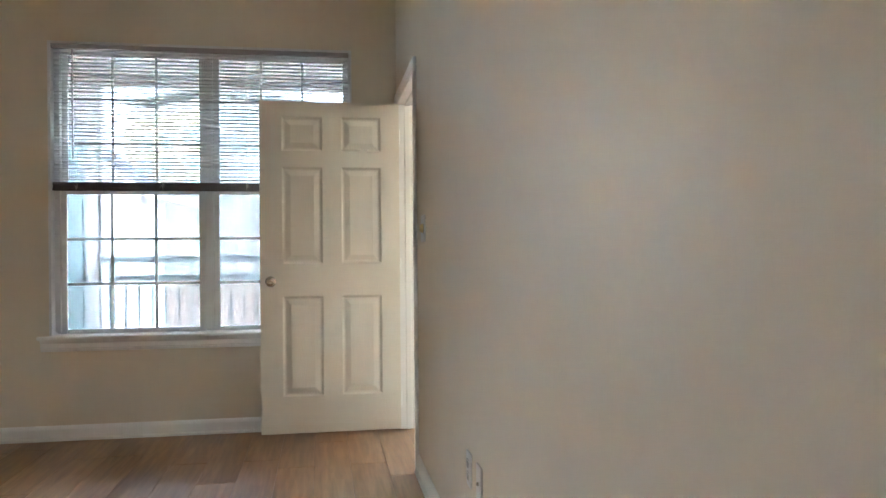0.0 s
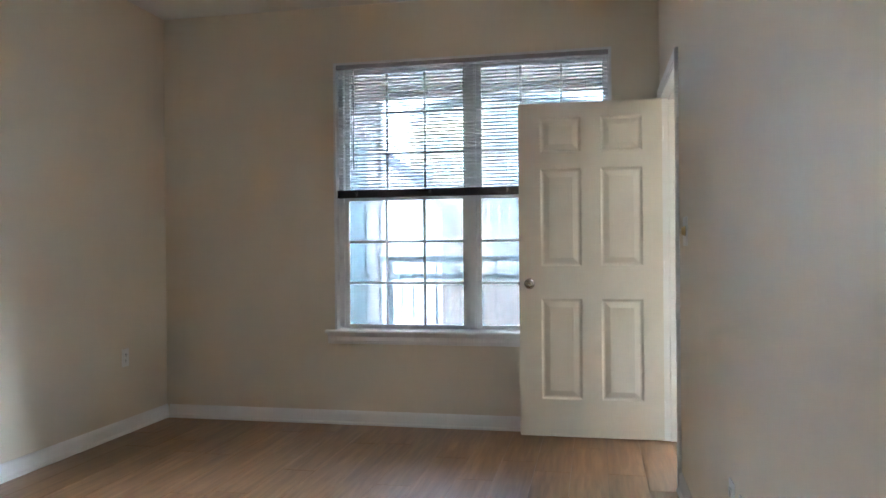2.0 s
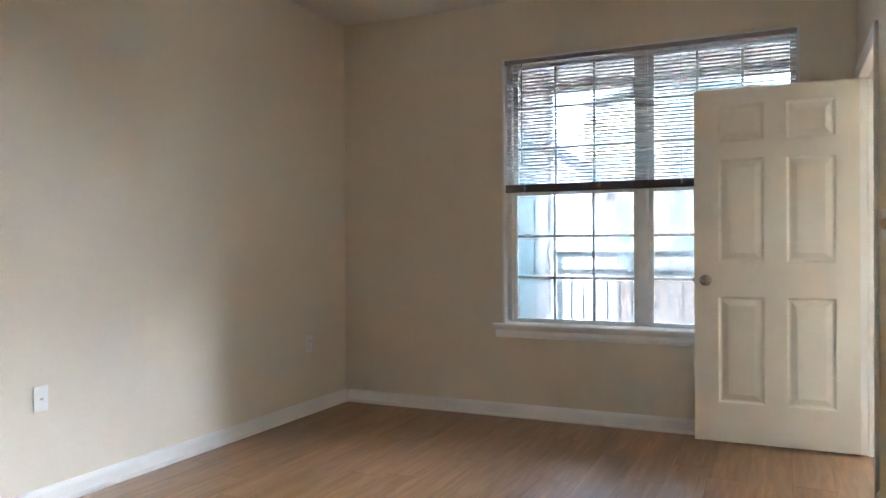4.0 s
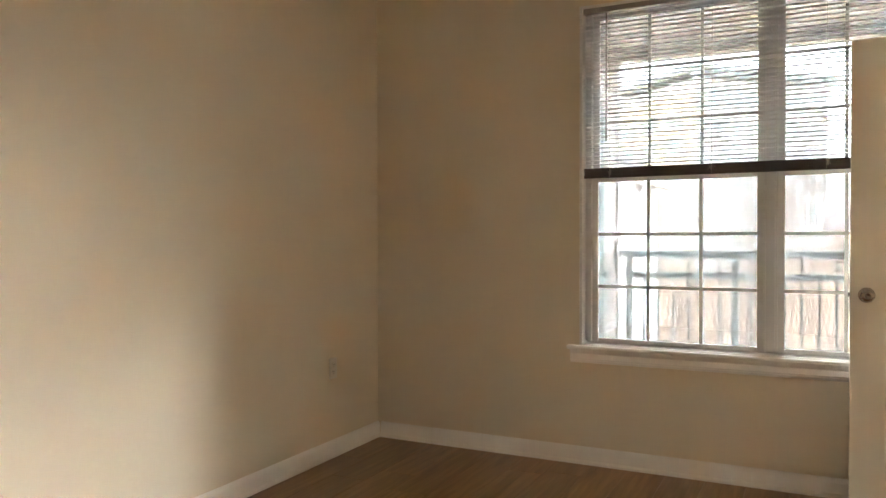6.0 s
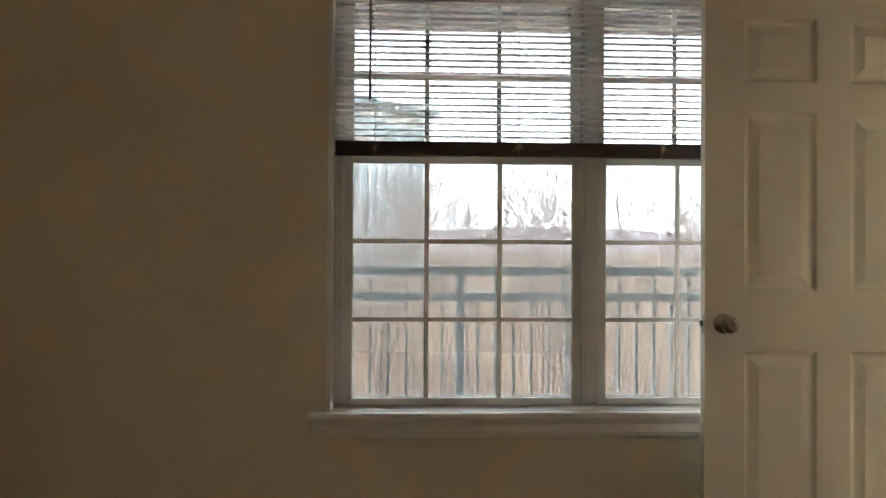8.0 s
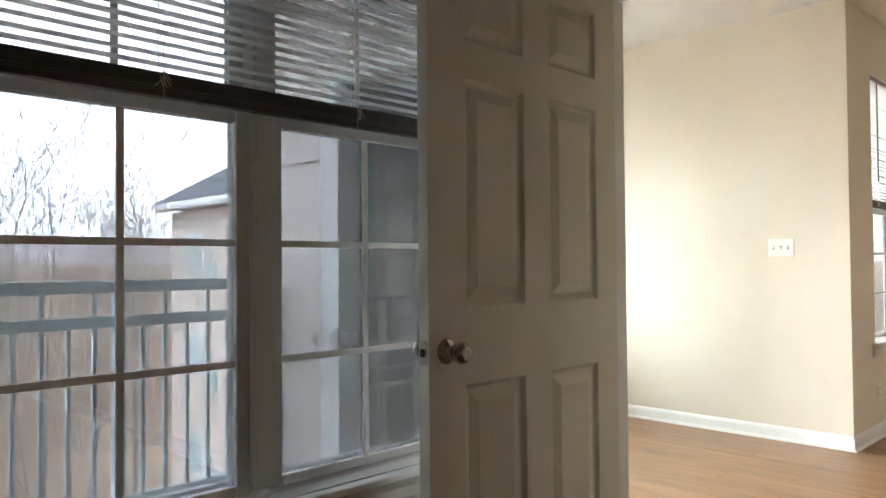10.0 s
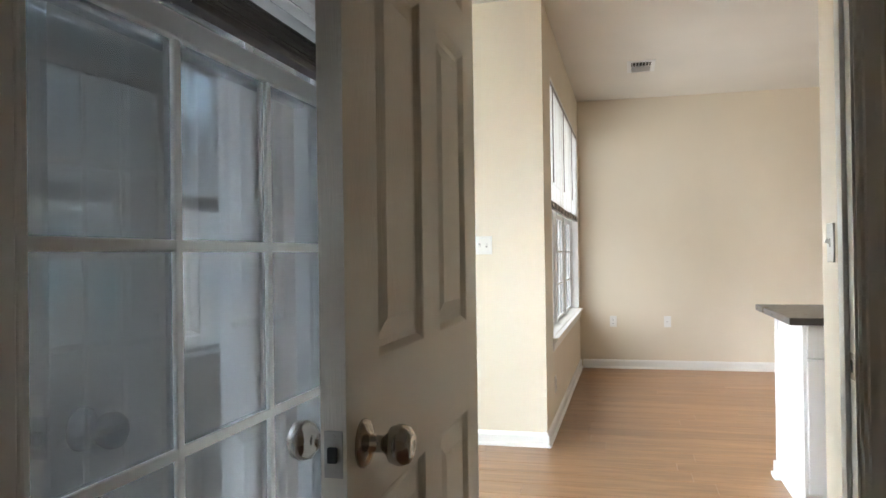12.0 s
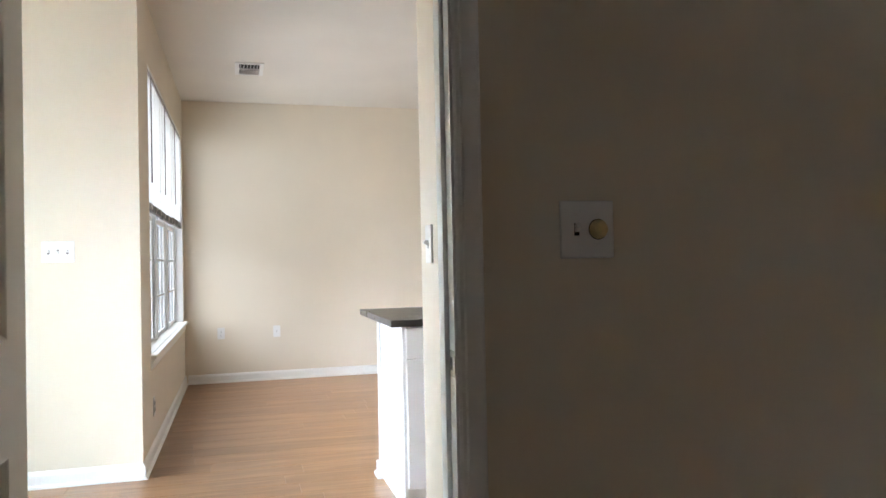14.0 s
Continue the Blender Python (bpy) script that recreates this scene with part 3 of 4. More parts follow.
# ---- switches and outlets ----
def plate(name, loc, rz, gangs, kind, label, category):
    """A wall plate facing -y in its own frame, turned by rz; kind: toggle, duplex, jack, dimmer."""
    e = empty(name, loc, label, category, rz=rz)
    w = 0.070 + 0.046 * (gangs - 1)
    part("cover", bx(-w / 2, w / 2, -0.006, 0, -0.057, 0.057, bev=0.0025), M_PLATE, e)
    for g in range(gangs):
        x = (g - (gangs - 1) / 2) * 0.046
        if kind == "duplex":
            for z in (-0.020, 0.020):
                o = part("receptacle", bx(x - 0.0165, x + 0.0165, -0.008, -0.006, z - 0.014, z + 0.014, bev=0.004), M_PLATE, e)
                for sx, hh in ((-0.006, 0.005), (0.006, 0.004)):
                    part("slot", bx(x + sx - 0.001, x + sx + 0.001, -0.0086, -0.0078, z + 0.001 - hh, z + 0.001 + hh), M_DARK, o)
                part("slot", bx(x - 0.002, x + 0.002, -0.0086, -0.0078, z - 0.011, z - 0.007), M_DARK, o)
        elif kind == "jack":
            bm = bmesh.new()
            lathe(bm, [(0.0055, 0.006), (0.0055, 0.012), (0.002, 0.013)], 12, pose(x, 0, 0, 90, 0, 0))
            part("jack", bm, M_BRASSY, e, "small metal jack")
        elif kind == "dimmer" and g == 1:
            bm = bmesh.new()
            lathe(bm, [(0.019, 0.006), (0.019, 0.011), (0.0165, 0.014), (0.015, 0.021), (0.0125, 0.023), (0.011, 0.0225)], 28, pose(x, 0, 0, 90, 0, 0))
            ring = bmesh.new()
            lathe(ring, [(0.0205, 0.0055), (0.0205, 0.0068), (0.018, 0.0069)], 28, pose(x, 0, 0, 90, 0, 0))
            part("dial_gap", ring, M_DARK, e)
            part("dial", bm, M_IVORY, e, "yellowed rotary dimmer dial", smooth=False)
        else:
            part("toggle_slot", bx(x - 0.0052, x + 0.0052, -0.0066, -0.0058, -0.012, 0.012), M_DARK if kind == "dimmer" else M_SHADEVINYL, e)
            bm = bmesh.new()
            box(bm, -0.0044, 0.0044, -0.016, 0, -0.0062, 0.0062, 0.001)
            part("toggle", bm, M_PLATE, e, m=pose(x, -0.004, 0, 28 if (g % 2) else -28, 0, 0))
        for z in ((0,) if kind == "duplex" else (-0.042, 0.042) if kind in ("jack",) else (-0.030, 0.030)):
            bm = bmesh.new()
            lathe(bm, [(0.003, 0.006), (0.0026, 0.0072), (0.0005, 0.0074)], 8, pose(x, 0, z, 90, 0, 0))
            part("screw", bm, M_PLATE, e)
    return e


plate("outlet", (XL, -0.473, 0.483), 90, 1, "duplex", "white duplex outlet on the beige bedroom wall", "outlet")
plate("jack_plate", (XL, -2.498, 0.485), 90, 1, "jack", "white cable jack plate on the beige bedroom wall", "outlet")
plate("outlet", (0, -2.37, 0.40), -90, 1, "duplex", "white duplex outlet low on the partition", "outlet")
plate("jack_plate", (0, -2.53, 0.40), -90, 1, "jack", "white jack plate low beside the outlet", "outlet")
plate("dimmer_switch", (0, -1.277, 1.228), -90, 2, "dimmer", "white double plate with a toggle and yellowed dimmer dial", "light switch").scale = (1.13, 1.0, 1.13)
plate("light_switch", (0.635, -1.078, 1.215), 180, 1, "toggle", "white single toggle switch beside the doorway", "light switch")
plate("triple_switch", (XS, 0.41, 1.253), -90, 3, "toggle", "white plate with three toggle switches", "light switch")
plate("outlet", (XF, -0.339, 0.486), -90, 1, "duplex", "white duplex outlet on the far wall", "outlet")
plate("jack_plate", (XF, -0.878, 0.486), -90, 1, "jack", "white jack plate on the far wall", "outlet")
plate("outlet", (3.40, 0, 0.30), 0, 1, "duplex", "white duplex outlet below the triple window", "outlet")

# ---- ceiling vent ----
v = empty("ceiling_vent", (4.80, -0.63, H), "white metal ceiling air vent with slats", "vent")
bm = bmesh.new()
for a in ((-0.19, -0.15, -0.115, 0.115), (0.15, 0.19, -0.115, 0.115), (-0.15, 0.15, -0.115, -0.08), (-0.15, 0.15, 0.08, 0.115)):
    box(bm, a[0], a[1], a[2], a[3], -0.008, 0, 0.002)
part("frame", bm, M_VINYL, v)
part("backing", bx(-0.15, 0.15, -0.08, 0.08, -0.0015, -0.0002), M_DARK, v)
for i in range(6):   # straight fins on one half, raked blades across the other
    part("fin", bx(-0.148, -0.012, -0.0015, 0.0015, -0.022, -0.002), M_VINYL, v, m=pose(0, -0.066 + i * 0.0264, 0, 18, 0, 0))
for i in range(5):
    part("slat", bx(-0.0012, 0.0012, -0.078, 0.078, -0.024, 0.004), M_VINYL, v, m=pose(0.016 + i * 0.029, 0, -0.006, 0, 48, 0))
part("divider", bx(-0.010, 0.004, -0.079, 0.079, -0.012, -0.002), M_VINYL, v)

# ---- kitchen peninsula ----
CX, CY = 1.865, -1.268
def base_cabinet(y0, y1, label):
    c = empty("base_cabinet", (CX, y1, 0), label, "cabinet", group="peninsula cabinets")
    w = y1 - y0
    part("body", bx(0.02, 0.62, -w, 0, 0.10, 0.862), M_CAB, c)
    part("toe_kick", bx(0.07, 0.60, -w, 0, 0, 0.10), M_CAB, c)
    dr = part("drawer_front", bx(0, 0.019, -w + 0.002, -0.002, 0.712, 0.852, bev=0.002), M_CAB, c)
    do = part("door", bx(0, 0.019, -w + 0.002, -0.002, 0.105, 0.706, bev=0.002), M_CAB, c)
    for p, z in ((dr, 0.782), (do, 0.66)):
        bm = bmesh.new()
        lathe(bm, [(0.004, 0), (0.004, 0.012), (0.010, 0.018), (0.010, 0.022), (0.005, 0.025)], 14, pose(0, -w / 2 if p is dr else -w + 0.05, z, 0, -90, 0))
        part("knob", bm, M_NICKEL, p, "small metal knob")


base_cabinet(CY - 0.46, CY, "white base cabinet with a drawer at the peninsula end")
base_cabinet(CY - 1.06, CY - 0.461, "white base cabinet with a drawer in the kitchen")
e = empty("end_panel", (0, 0, 0), "white peninsula end panel with a corner post", "panel")
part("board", bx(CX + 0.0195, 2.44, CY + 0.001, CY + 0.014, 0, 0.862), M_CAB, e)
part("corner_post", bx(2.44, 2.50, CY - 0.04, CY + 0.024, 0, 0.862, bev=0.004), M_CAB, e)
bm = bmesh.new()
box(bm, 2.43, 2.51, CY - 0.045, CY + 0.038, 0, 0.085, 0.004)
box(bm, 2.422, 2.518, CY - 0.045, CY + 0.050, 0, 0.030, 0.008)
part("post_base", bm, M_CAB, e)
part("rear_board", bx(2.496, 2.51, CY - 1.06, CY - 0.046, 0, 0.862), M_CAB, e)
bm = bmesh.new()
box(bm, 1.825, 2.735, CY - 1.08, CY + 0.078, 0.862, 0.894, 0.004)
tagged(part("countertop", bm, M_COUNTER), "dark brown laminate countertop on the peninsula", "countertop")

# ---- balcony ----
tagged(part("balcony_floor", bx(-2.40, XB - 0.022, T, 2.16, -0.20, -0.04), M_CONC), "grey concrete balcony floor", "floor", kind="structure")
bm = bmesh.new()
box(bm, -2.40, XB - 0.022, T + 0.002, 2.0, 2.66, 2.76)
box(bm, -2.40, XB - 0.022, 2.0, 2.16, 2.585, 2.80, 0.006)
tagged(part("balcony_ceiling", bm, M_EXTW), "white balcony soffit with a front beam", "ceiling", kind="structure")
holed_wall("wall_balcony_west", "x", -2.56, -2.42, T, 2.15, -0.2, 2.8, [], M_SIDE, "balcony end wall under vinyl siding")


def lap(bm, length, hgt=0.10, d=0.019):
    """One siding course: a tilted board with a shadow edge, along +x, standing out along -y."""
    extrude_profile(bm, [(0, 0), (d, 0.0), (d, 0.006), (0.004, hgt), (0, hgt)], (0, 0, 0), (length, 0, 0), (0, -1, 0))


def siding(name, m, length, z0, z1, label, holes=(), course=0.105):
    """Courses of lap siding on a wall face: m takes +x along the wall and -y outwards."""
    s = new(name)
    tagged(s, label, "siding", kind="structure")
    cache, z = {}, z0
    while z < z1 - 0.02:
        runs = [(0.0, length)]
        for a, b, c, d in holes:
            if z + course > c and z < d:
                runs = [q for r in runs for q in ((r[0], min(r[1], a)), (max(r[0], b), r[1])) if q[1] - q[0] > 0.01]
        for a, b in runs:
            k = round(b - a, 3)
            if k not in cache:
                bm = bmesh.new()
                lap(bm, k, course)
                cache[k] = finish(bm, "siding_board")
            part("siding_board", cache[k], M_SIDE, s, m=pose(a, 0, z))
        z += course
    s.matrix_world = m
    return s


# the sun room's side towards the balcony, running from its outer corner inwards
siding("siding_sunroom", pose(XB, YA + T, 0, 0, 0, -90), YA, -0.2, 2.66, "dusty beige vinyl lap siding on the balcony wall", [(YA + T - BD1 - 0.09, YA + T - BD0 + 0.09, -1, 2.15)], 0.172)
siding("siding_west", pose(-2.42, T, 0, 0, 0, 90), 2.13 - T, -0.2, 2.66, "dusty beige vinyl lap siding on the balcony end wall", [(0.45, 1.52, -1, 2.12)], 0.172)
bm = bmesh.new()
box(bm, XB - 0.030, XB, YA + T - 0.05, YA + T + 0.025, -0.4, 2.8, 0.003)
box(bm, XB, XB + 0.09, YA + T, YA + T + 0.025, -0.4, 2.8, 0.003)
tagged(part("corner_board", bm, M_EXTW), "white corner board at the end of the siding", "trim", kind="structure")
tagged(part("corner_board", bx(-2.45, -2.385, 2.10, 2.20, -0.4, 2.8, bev=0.003), M_EXTW), "white corner board on the balcony end wall", "trim", kind="structure")

# open balcony door, teal with a white lite insert
bf = empty("balcony_door_frame", (XB, 0, 0), "white frame of the balcony doorway", "door frame", kind="structure")
bm = bmesh.new()
for a, b in ((BD0 - 0.085, BD0 + 0.02), (BD1 - 0.02, BD1 + 0.085)):
    box(bm, -0.036, 0.0, a, b, -0.04, 2.125, 0.004)
box(bm, -0.036, 0.0, BD0 + 0.02, BD1 - 0.02, 2.035, 2.125, 0.004)
part("exterior_casing", bm, M_EXTW, bf)
bm = bmesh.new()
box(bm, 0.0, 0.121, BD0, BD0 + 0.02, 0, 2.06)
box(bm, 0.0, 0.121, BD1 - 0.02, BD1, 0, 2.06)
box(bm, 0.0, 0.121, BD0 + 0.02, BD1 - 0.02, 2.035, 2.06)
part("jamb", bm, M_EXTW, bf)
bdoor = new("door_2")
tagged(bdoor, "teal balcony door with a white glazed grid, open inwards", "door", kind="structure")
w, h, t = 0.86, 2.02, 0.042
bm = bmesh.new()
box(bm, 0, 0.10, 0, t, 0, h, 0.002)
box(bm, w - 0.10, w, 0, t, 0, h, 0.002)
box(bm, 0.10, w - 0.10, 0, t, 0, 0.19, 0.002)
box(bm, 0.10, w - 0.10, 0, t, h - 0.13, h, 0.002)
part("leaf", bm, M_TEAL, bdoor)
bm = bmesh.new()
a0, a1, c0, c1 = 0.10, w - 0.10, 0.19, h - 0.13
for q in ((a0 - 0.02, a0 + 0.035, c0 - 0.02, c1 + 0.02), (a1 - 0.035, a1 + 0.02, c0 - 0.02, c1 + 0.02), (a0 + 0.035, a1 - 0.035, c0 - 0.02, c0 + 0.035), (a0 + 0.035, a1 - 0.035, c1 - 0.035, c1 + 0.02)):
    box(bm, q[0], q[1], -0.008, t + 0.008, q[2], q[3], 0.004)
ins = part("lite_frame", bm, M_LITE, bdoor, "cream lite frame")
b0, b1, e0, e1 = a0 + 0.035, a1 - 0.035, c0 + 0.035, c1 - 0.035
for i in (1, 2):
    x = b0 + (b1 - b0) * i / 3
    part("grille_bar", bx(x - 0.012, x + 0.012, -0.004, 0.006, e0, e1, bev=0.002), M_LITE, ins)
for i in (1, 2, 3, 4):
    z = e0 + (e1 - e0) * i / 5
    part("grille_bar", bx(b0, b1, -0.0035, 0.0055, z - 0.012, z + 0.012, bev=0.002), M_LITE, ins)
p = part("pane", bx(b0 - 0.01, b1 + 0.01, 0.010, 0.014, e0 - 0.01, e1 + 0.01), M_CLEAR, ins)
p.visible_shadow = False
bm = bmesh.new()
extrude_profile(bm, [(-0.011, 0), (0, 0.003), (0.011, 0), (0, 0.002)], (b0, 0, 0), (b1, 0, 0), (0, 1, 0))
me = finish(bm, "slat")
z = e0 + 0.01
while z < e1:
    part("slat", me, M_BLIND, bdoor, m=pose(0, 0.034, z, 35, 0, 0))
    z += 0.022
part("knob", knob_bm(pose(w - 0.06, 0, 0.93, 90, 0, 0)), M_NICKEL, bdoor, "metal door knob", smooth=True)
part("knob", knob_bm(pose(w - 0.06, t, 0.93, -90, 0, 0)), M_NICKEL, bdoor, "metal door knob", smooth=True)
bdoor.matrix_world = pose(XB + 0.085, BD1 - 0.068, 0.012, 0, 0, -3)

# teal storage door on the balcony's other end
sd = empty("door_3", (-2.42, 0, 0), "teal storage door on the balcony end wall", "door", kind="structure")
bm = bmesh.new()
box(bm, 0.0, 0.03, 0.70, 1.60, -0.03, 2.03, 0.003)
part("leaf", bm, M_TEAL, sd)
bm = bmesh.new()
for q in ((0.61, 0.695, -0.03, 2.12), (1.605, 1.68, -0.03, 2.12)):
    box(bm, 0.0, 0.035, q[0], q[1], q[2], q[3], 0.003)
box(bm, 0.0, 0.035, 0.695, 1.605, 2.035, 2.12, 0.003)
part("casing", bm, M_TEAL, sd)
part("knob", knob_bm(pose(0.03, 1.52, 0.93, 0, 90, 0)), M_TEAL, sd, smooth=True)

# railing
rl = empty("railing", (0, 2.07, 0), "blue-grey painted metal balcony railing", "railing")
PX = [-2.29, -1.51, -0.73, 0.045]
part("top_rail", bx(-2.375, 0.075, -0.022, 0.022, 1.040, 1.098, bev=0.005), M_RAIL, rl)
part("mid_rail", bx(-2.29, 0.045, -0.016, 0.016, 0.880, 0.934, bev=0.004), M_RAIL, rl)
part("bottom_rail", bx(-2.29, 0.045, -0.016, 0.016, 0.06, 0.09, bev=0.004), M_RAIL, rl)
for x in PX:
    part("post", bx(x - 0.026, x + 0.026, -0.0255, 0.0255, -0.04, 1.039, bev=0.004), M_RAIL, rl)
for a, b in zip(PX, PX[1:]):
    for i in range(1, 7):
        x = a + (b - a) * i / 7
        part("baluster", bx(x - 0.009, x + 0.009, -0.009, 0.009, 0.09, 0.88), M_RAIL, rl)
        if i % 2 == 0:
            part("baluster", bx(x - 0.009, x + 0.009, -0.009, 0.009, 0.934, 1.040), M_RAIL, rl)
for x0, x1 in ((0.066, 0.092), (-2.402, -2.376)):
    part("wall_bracket", bx(x0, x1, -0.045, 0.045, 1.0, 1.13, bev=0.006), M_EXTW, rl)

# ---- the building below and above ----
GZ = -7.0
bm = bmesh.new()
box(bm, XL - 0.12, XF + 0.12, YB - 0.12, 0.14, GZ, -0.25)
box(bm, XB, XS + 0.12, 0.14, YA + T - 0.01, GZ, -0.25)
tagged(part("building_base", bm, M_SIDE), "lower storeys of the building under siding", "building", kind="structure")
tagged(part("balcony_slab_edge", bx(-2.56, XB - 0.024, T, 2.17, -0.42, -0.21), M_EXTW), "white edge board under the balcony", "trim", kind="structure")

# unseen eave, added to keep high sky light out of the sun room
tagged(part("shading_eave", bx(XB, XS + 0.55, YA + T - 0.2, YA + T + 0.9, 2.93, 3.10, bev=0.01), M_EXTW), "white boxed eave, unseen, added to shade the sun room window", "roof", kind="structure")
tagged(part("roof", bx(XL - 0.3, XF + 0.3, YB - 0.3, YA + T - 0.2, 2.91, 3.12), M_ROOF), "flat shingle roof deck above the flat", "roof", kind="structure")

# ---- outdoors ----
def ground_z(x, y):
    s = max(0.0, min(1.0, (y - 30) / 110))
    return GZ + 8.5 * s * s * (3 - 2 * s) + 0.35 * noise.noise((x * 0.06, y * 0.06, 0))


bm = bmesh.new()
N = 70
xs = [-60 + 120 * i / N for i in range(N + 1)]
xs = [x * (1 if abs(x) < 40 else 1 + (abs(x) - 40) * 1.6) for x in xs]
ys = [-25 + 200 * i / N for i in range(N + 1)]
ys[-1], ys[0] = 1800, -700
gv = [[bm.verts.new((x, y, ground_z(x, y))) for x in xs] for y in ys]
for j in range(N):
    for i in range(N):
        bm.faces.new((gv[j][i], gv[j][i + 1], gv[j + 1][i + 1], gv[j + 1][i]))
tagged(part("ground", bm, M_GROUND, smooth=True), "tan leaf-littered ground rising to a wooded hill", "ground", kind="structure")


def bare_tree(seed, height):
    """A leafless tree: tapered trunk, forking limbs and fine twigs."""
    rng = random.Random(seed)
    tb, cb = bmesh.new(), bmesh.new()

    def grow(p, d, length, r, depth):
        n = 3 if depth < 2 else 2
        for k in range(n):
            d = (d + Vector((rng.uniform(-1, 1), rng.uniform(-1, 1), rng.uniform(-0.3, 0.7))) * 0.2).normalized()
            q = p + d * length / n
            tube(cb, p, q, r, max(0.0075, r * 0.84), 4 if depth < 2 else 3)
            p, r = q, max(0.0075, r * 0.84)
            if k < n - 1 and depth < 5:
                ax = Vector((rng.uniform(-1, 1), rng.uniform(-1, 1), rng.uniform(0, 0.6))).normalized()
                grow(p, (d * 0.6 + ax * 0.8).normalized(), length * rng.uniform(0.45, 0.65), max(0.0075, r * 0.5), depth + 1)
        if depth >= 5:
            return
        for k in range(2):
            ax = Vector((rng.uniform(-1, 1), rng.uniform(-1, 1), rng.uniform(-0.15, 0.5))).normalized()
            grow(p, (d * 0.8 + ax * 0.6).normalized(), length * rng.uniform(0.55, 0.8), max(0.0075, r * rng.uniform(0.55, 0.75)), depth + 1)
    p, d, r = Vector((0, 0, -0.4)), Vector((rng.uniform(-0.05, 0.05), rng.uniform(-0.05, 0.05), 1)), height * 0.0085
    for k in range(9):
        d = (d + Vector((rng.uniform(-1, 1), rng.uniform(-1, 1), 0)) * 0.05).normalized()
        q = p + d * height * 0.085
        tube(tb, p, q, r, r * 0.88, 7)
        p, r = q, r * 0.88
        if k > 2:
            a = rng.uniform(0, 6.28)
            grow(p, Vector((math.cos(a), math.sin(a), rng.uniform(0.5, 1.2))).normalized(), height * rng.uniform(0.14, 0.22), r * 0.45, 2)
    grow(p, d, height * 0.16, r, 1)
    t = new("bare_tree")
    part("trunk", tb, M_BARK, t)
    part("crown", cb, M_BARK, t)
    return tagged(t, "leafless grey-brown woodland tree in winter", "tree", group="winter woods")


rng = random.Random(5)
protos = [bare_tree(40 + i, 10.0) for i in range(6)]
spots = []
for k in range(150):
    for tries in range(20):
        y = 16 + 75 * rng.random() ** 1.5
        x = rng.uniform(-0.72, 0.42) * (y + 6) - 1
        if x > 5.5 and y < 32:
            continue
        if all((x - a) ** 2 + (y - b) ** 2 > 4.0 for a, b in spots):
            break
    spots.append((x, y))
for k, (x, y) in enumerate(spots):
    s = rng.uniform(0.95, 1.28) * (1.0 if y > 22 else 0.9)
    m = pose(x, y, ground_z(x, y), 0, 0, rng.uniform(0, 360)) @ Matrix.Diagonal((s, s, s, 1))
    if k < len(protos):
        protos[k].matrix_world = m
    else:
        o = copy_thing(protos[k % len(protos)], Matrix())
        o.matrix_basis = m

# thin undergrowth stems, past counting
verts, faces = [], []
for k in range(17000):
    y = 12 + 95 * rng.random() ** 1.3
    x = rng.uniform(-0.78, 0.5) * (y + 6) - 1
    if x > 5.5 and y < 32:
        continue
    z, hgt, r = ground_z(x, y) - 0.1, rng.uniform(0.8, 3.6) * (0.6 + y / 110), rng.uniform(0.007, 0.022) * (0.6 + y / 60)
    lx, ly = rng.uniform(-0.35, 0.35) * hgt, rng.uniform(-0.2, 0.2) * hgt
    i = len(verts)
    verts += [(x - r, y, z), (x + r, y, z), (x, y + r, z), (x + lx * 0.5 - r * 0.6, y + ly * 0.5, z + hgt * 0.55), (x + lx * 0.5 + r * 0.6, y + ly * 0.5, z + hgt * 0.55), (x + lx * 0.5, y + r + ly * 0.5, z + hgt * 0.55), (x + lx, y + ly, z + hgt)]
    faces += [(i, i + 1, i + 4, i + 3), (i + 1, i + 2, i + 5, i + 4), (i + 2, i, i + 3, i + 5), (i + 3, i + 4, i + 6), (i + 4, i + 5, i + 6), (i + 5, i + 3, i + 6)]
me = bpy.data.meshes.new("undergrowth")
me.from_pydata(verts, [], faces)
tagged(part("undergrowth", me, M_TWIG), "tan winter brushwood covering the slope", "brush", kind="stuff")

# far wooded ridge, distance haze put into its colour
bm = bmesh.new()
row = []
for i in range(161):
    x = -400 + 800 * i / 160
    zt = 11 + 3.0 * noise.noise((x * 0.01, 1, 0)) + 1.2 * noise.noise((x * 0.11, 3, 0))
    row.append((bm.verts.new((x, 260, -10)), bm.verts.new((x, 285, zt)), bm.verts.new((x, 330, -10))))
for a, b in zip(row, row[1:]):
    for i in (0, 1):
        bm.faces.new((a[i], b[i], b[i + 1], a[i + 1]))
tagged(part("backdrop", bm, M_HILL, smooth=True), "wooded ridge far away, haze put into its grey-violet colour", "hill", kind="structure")


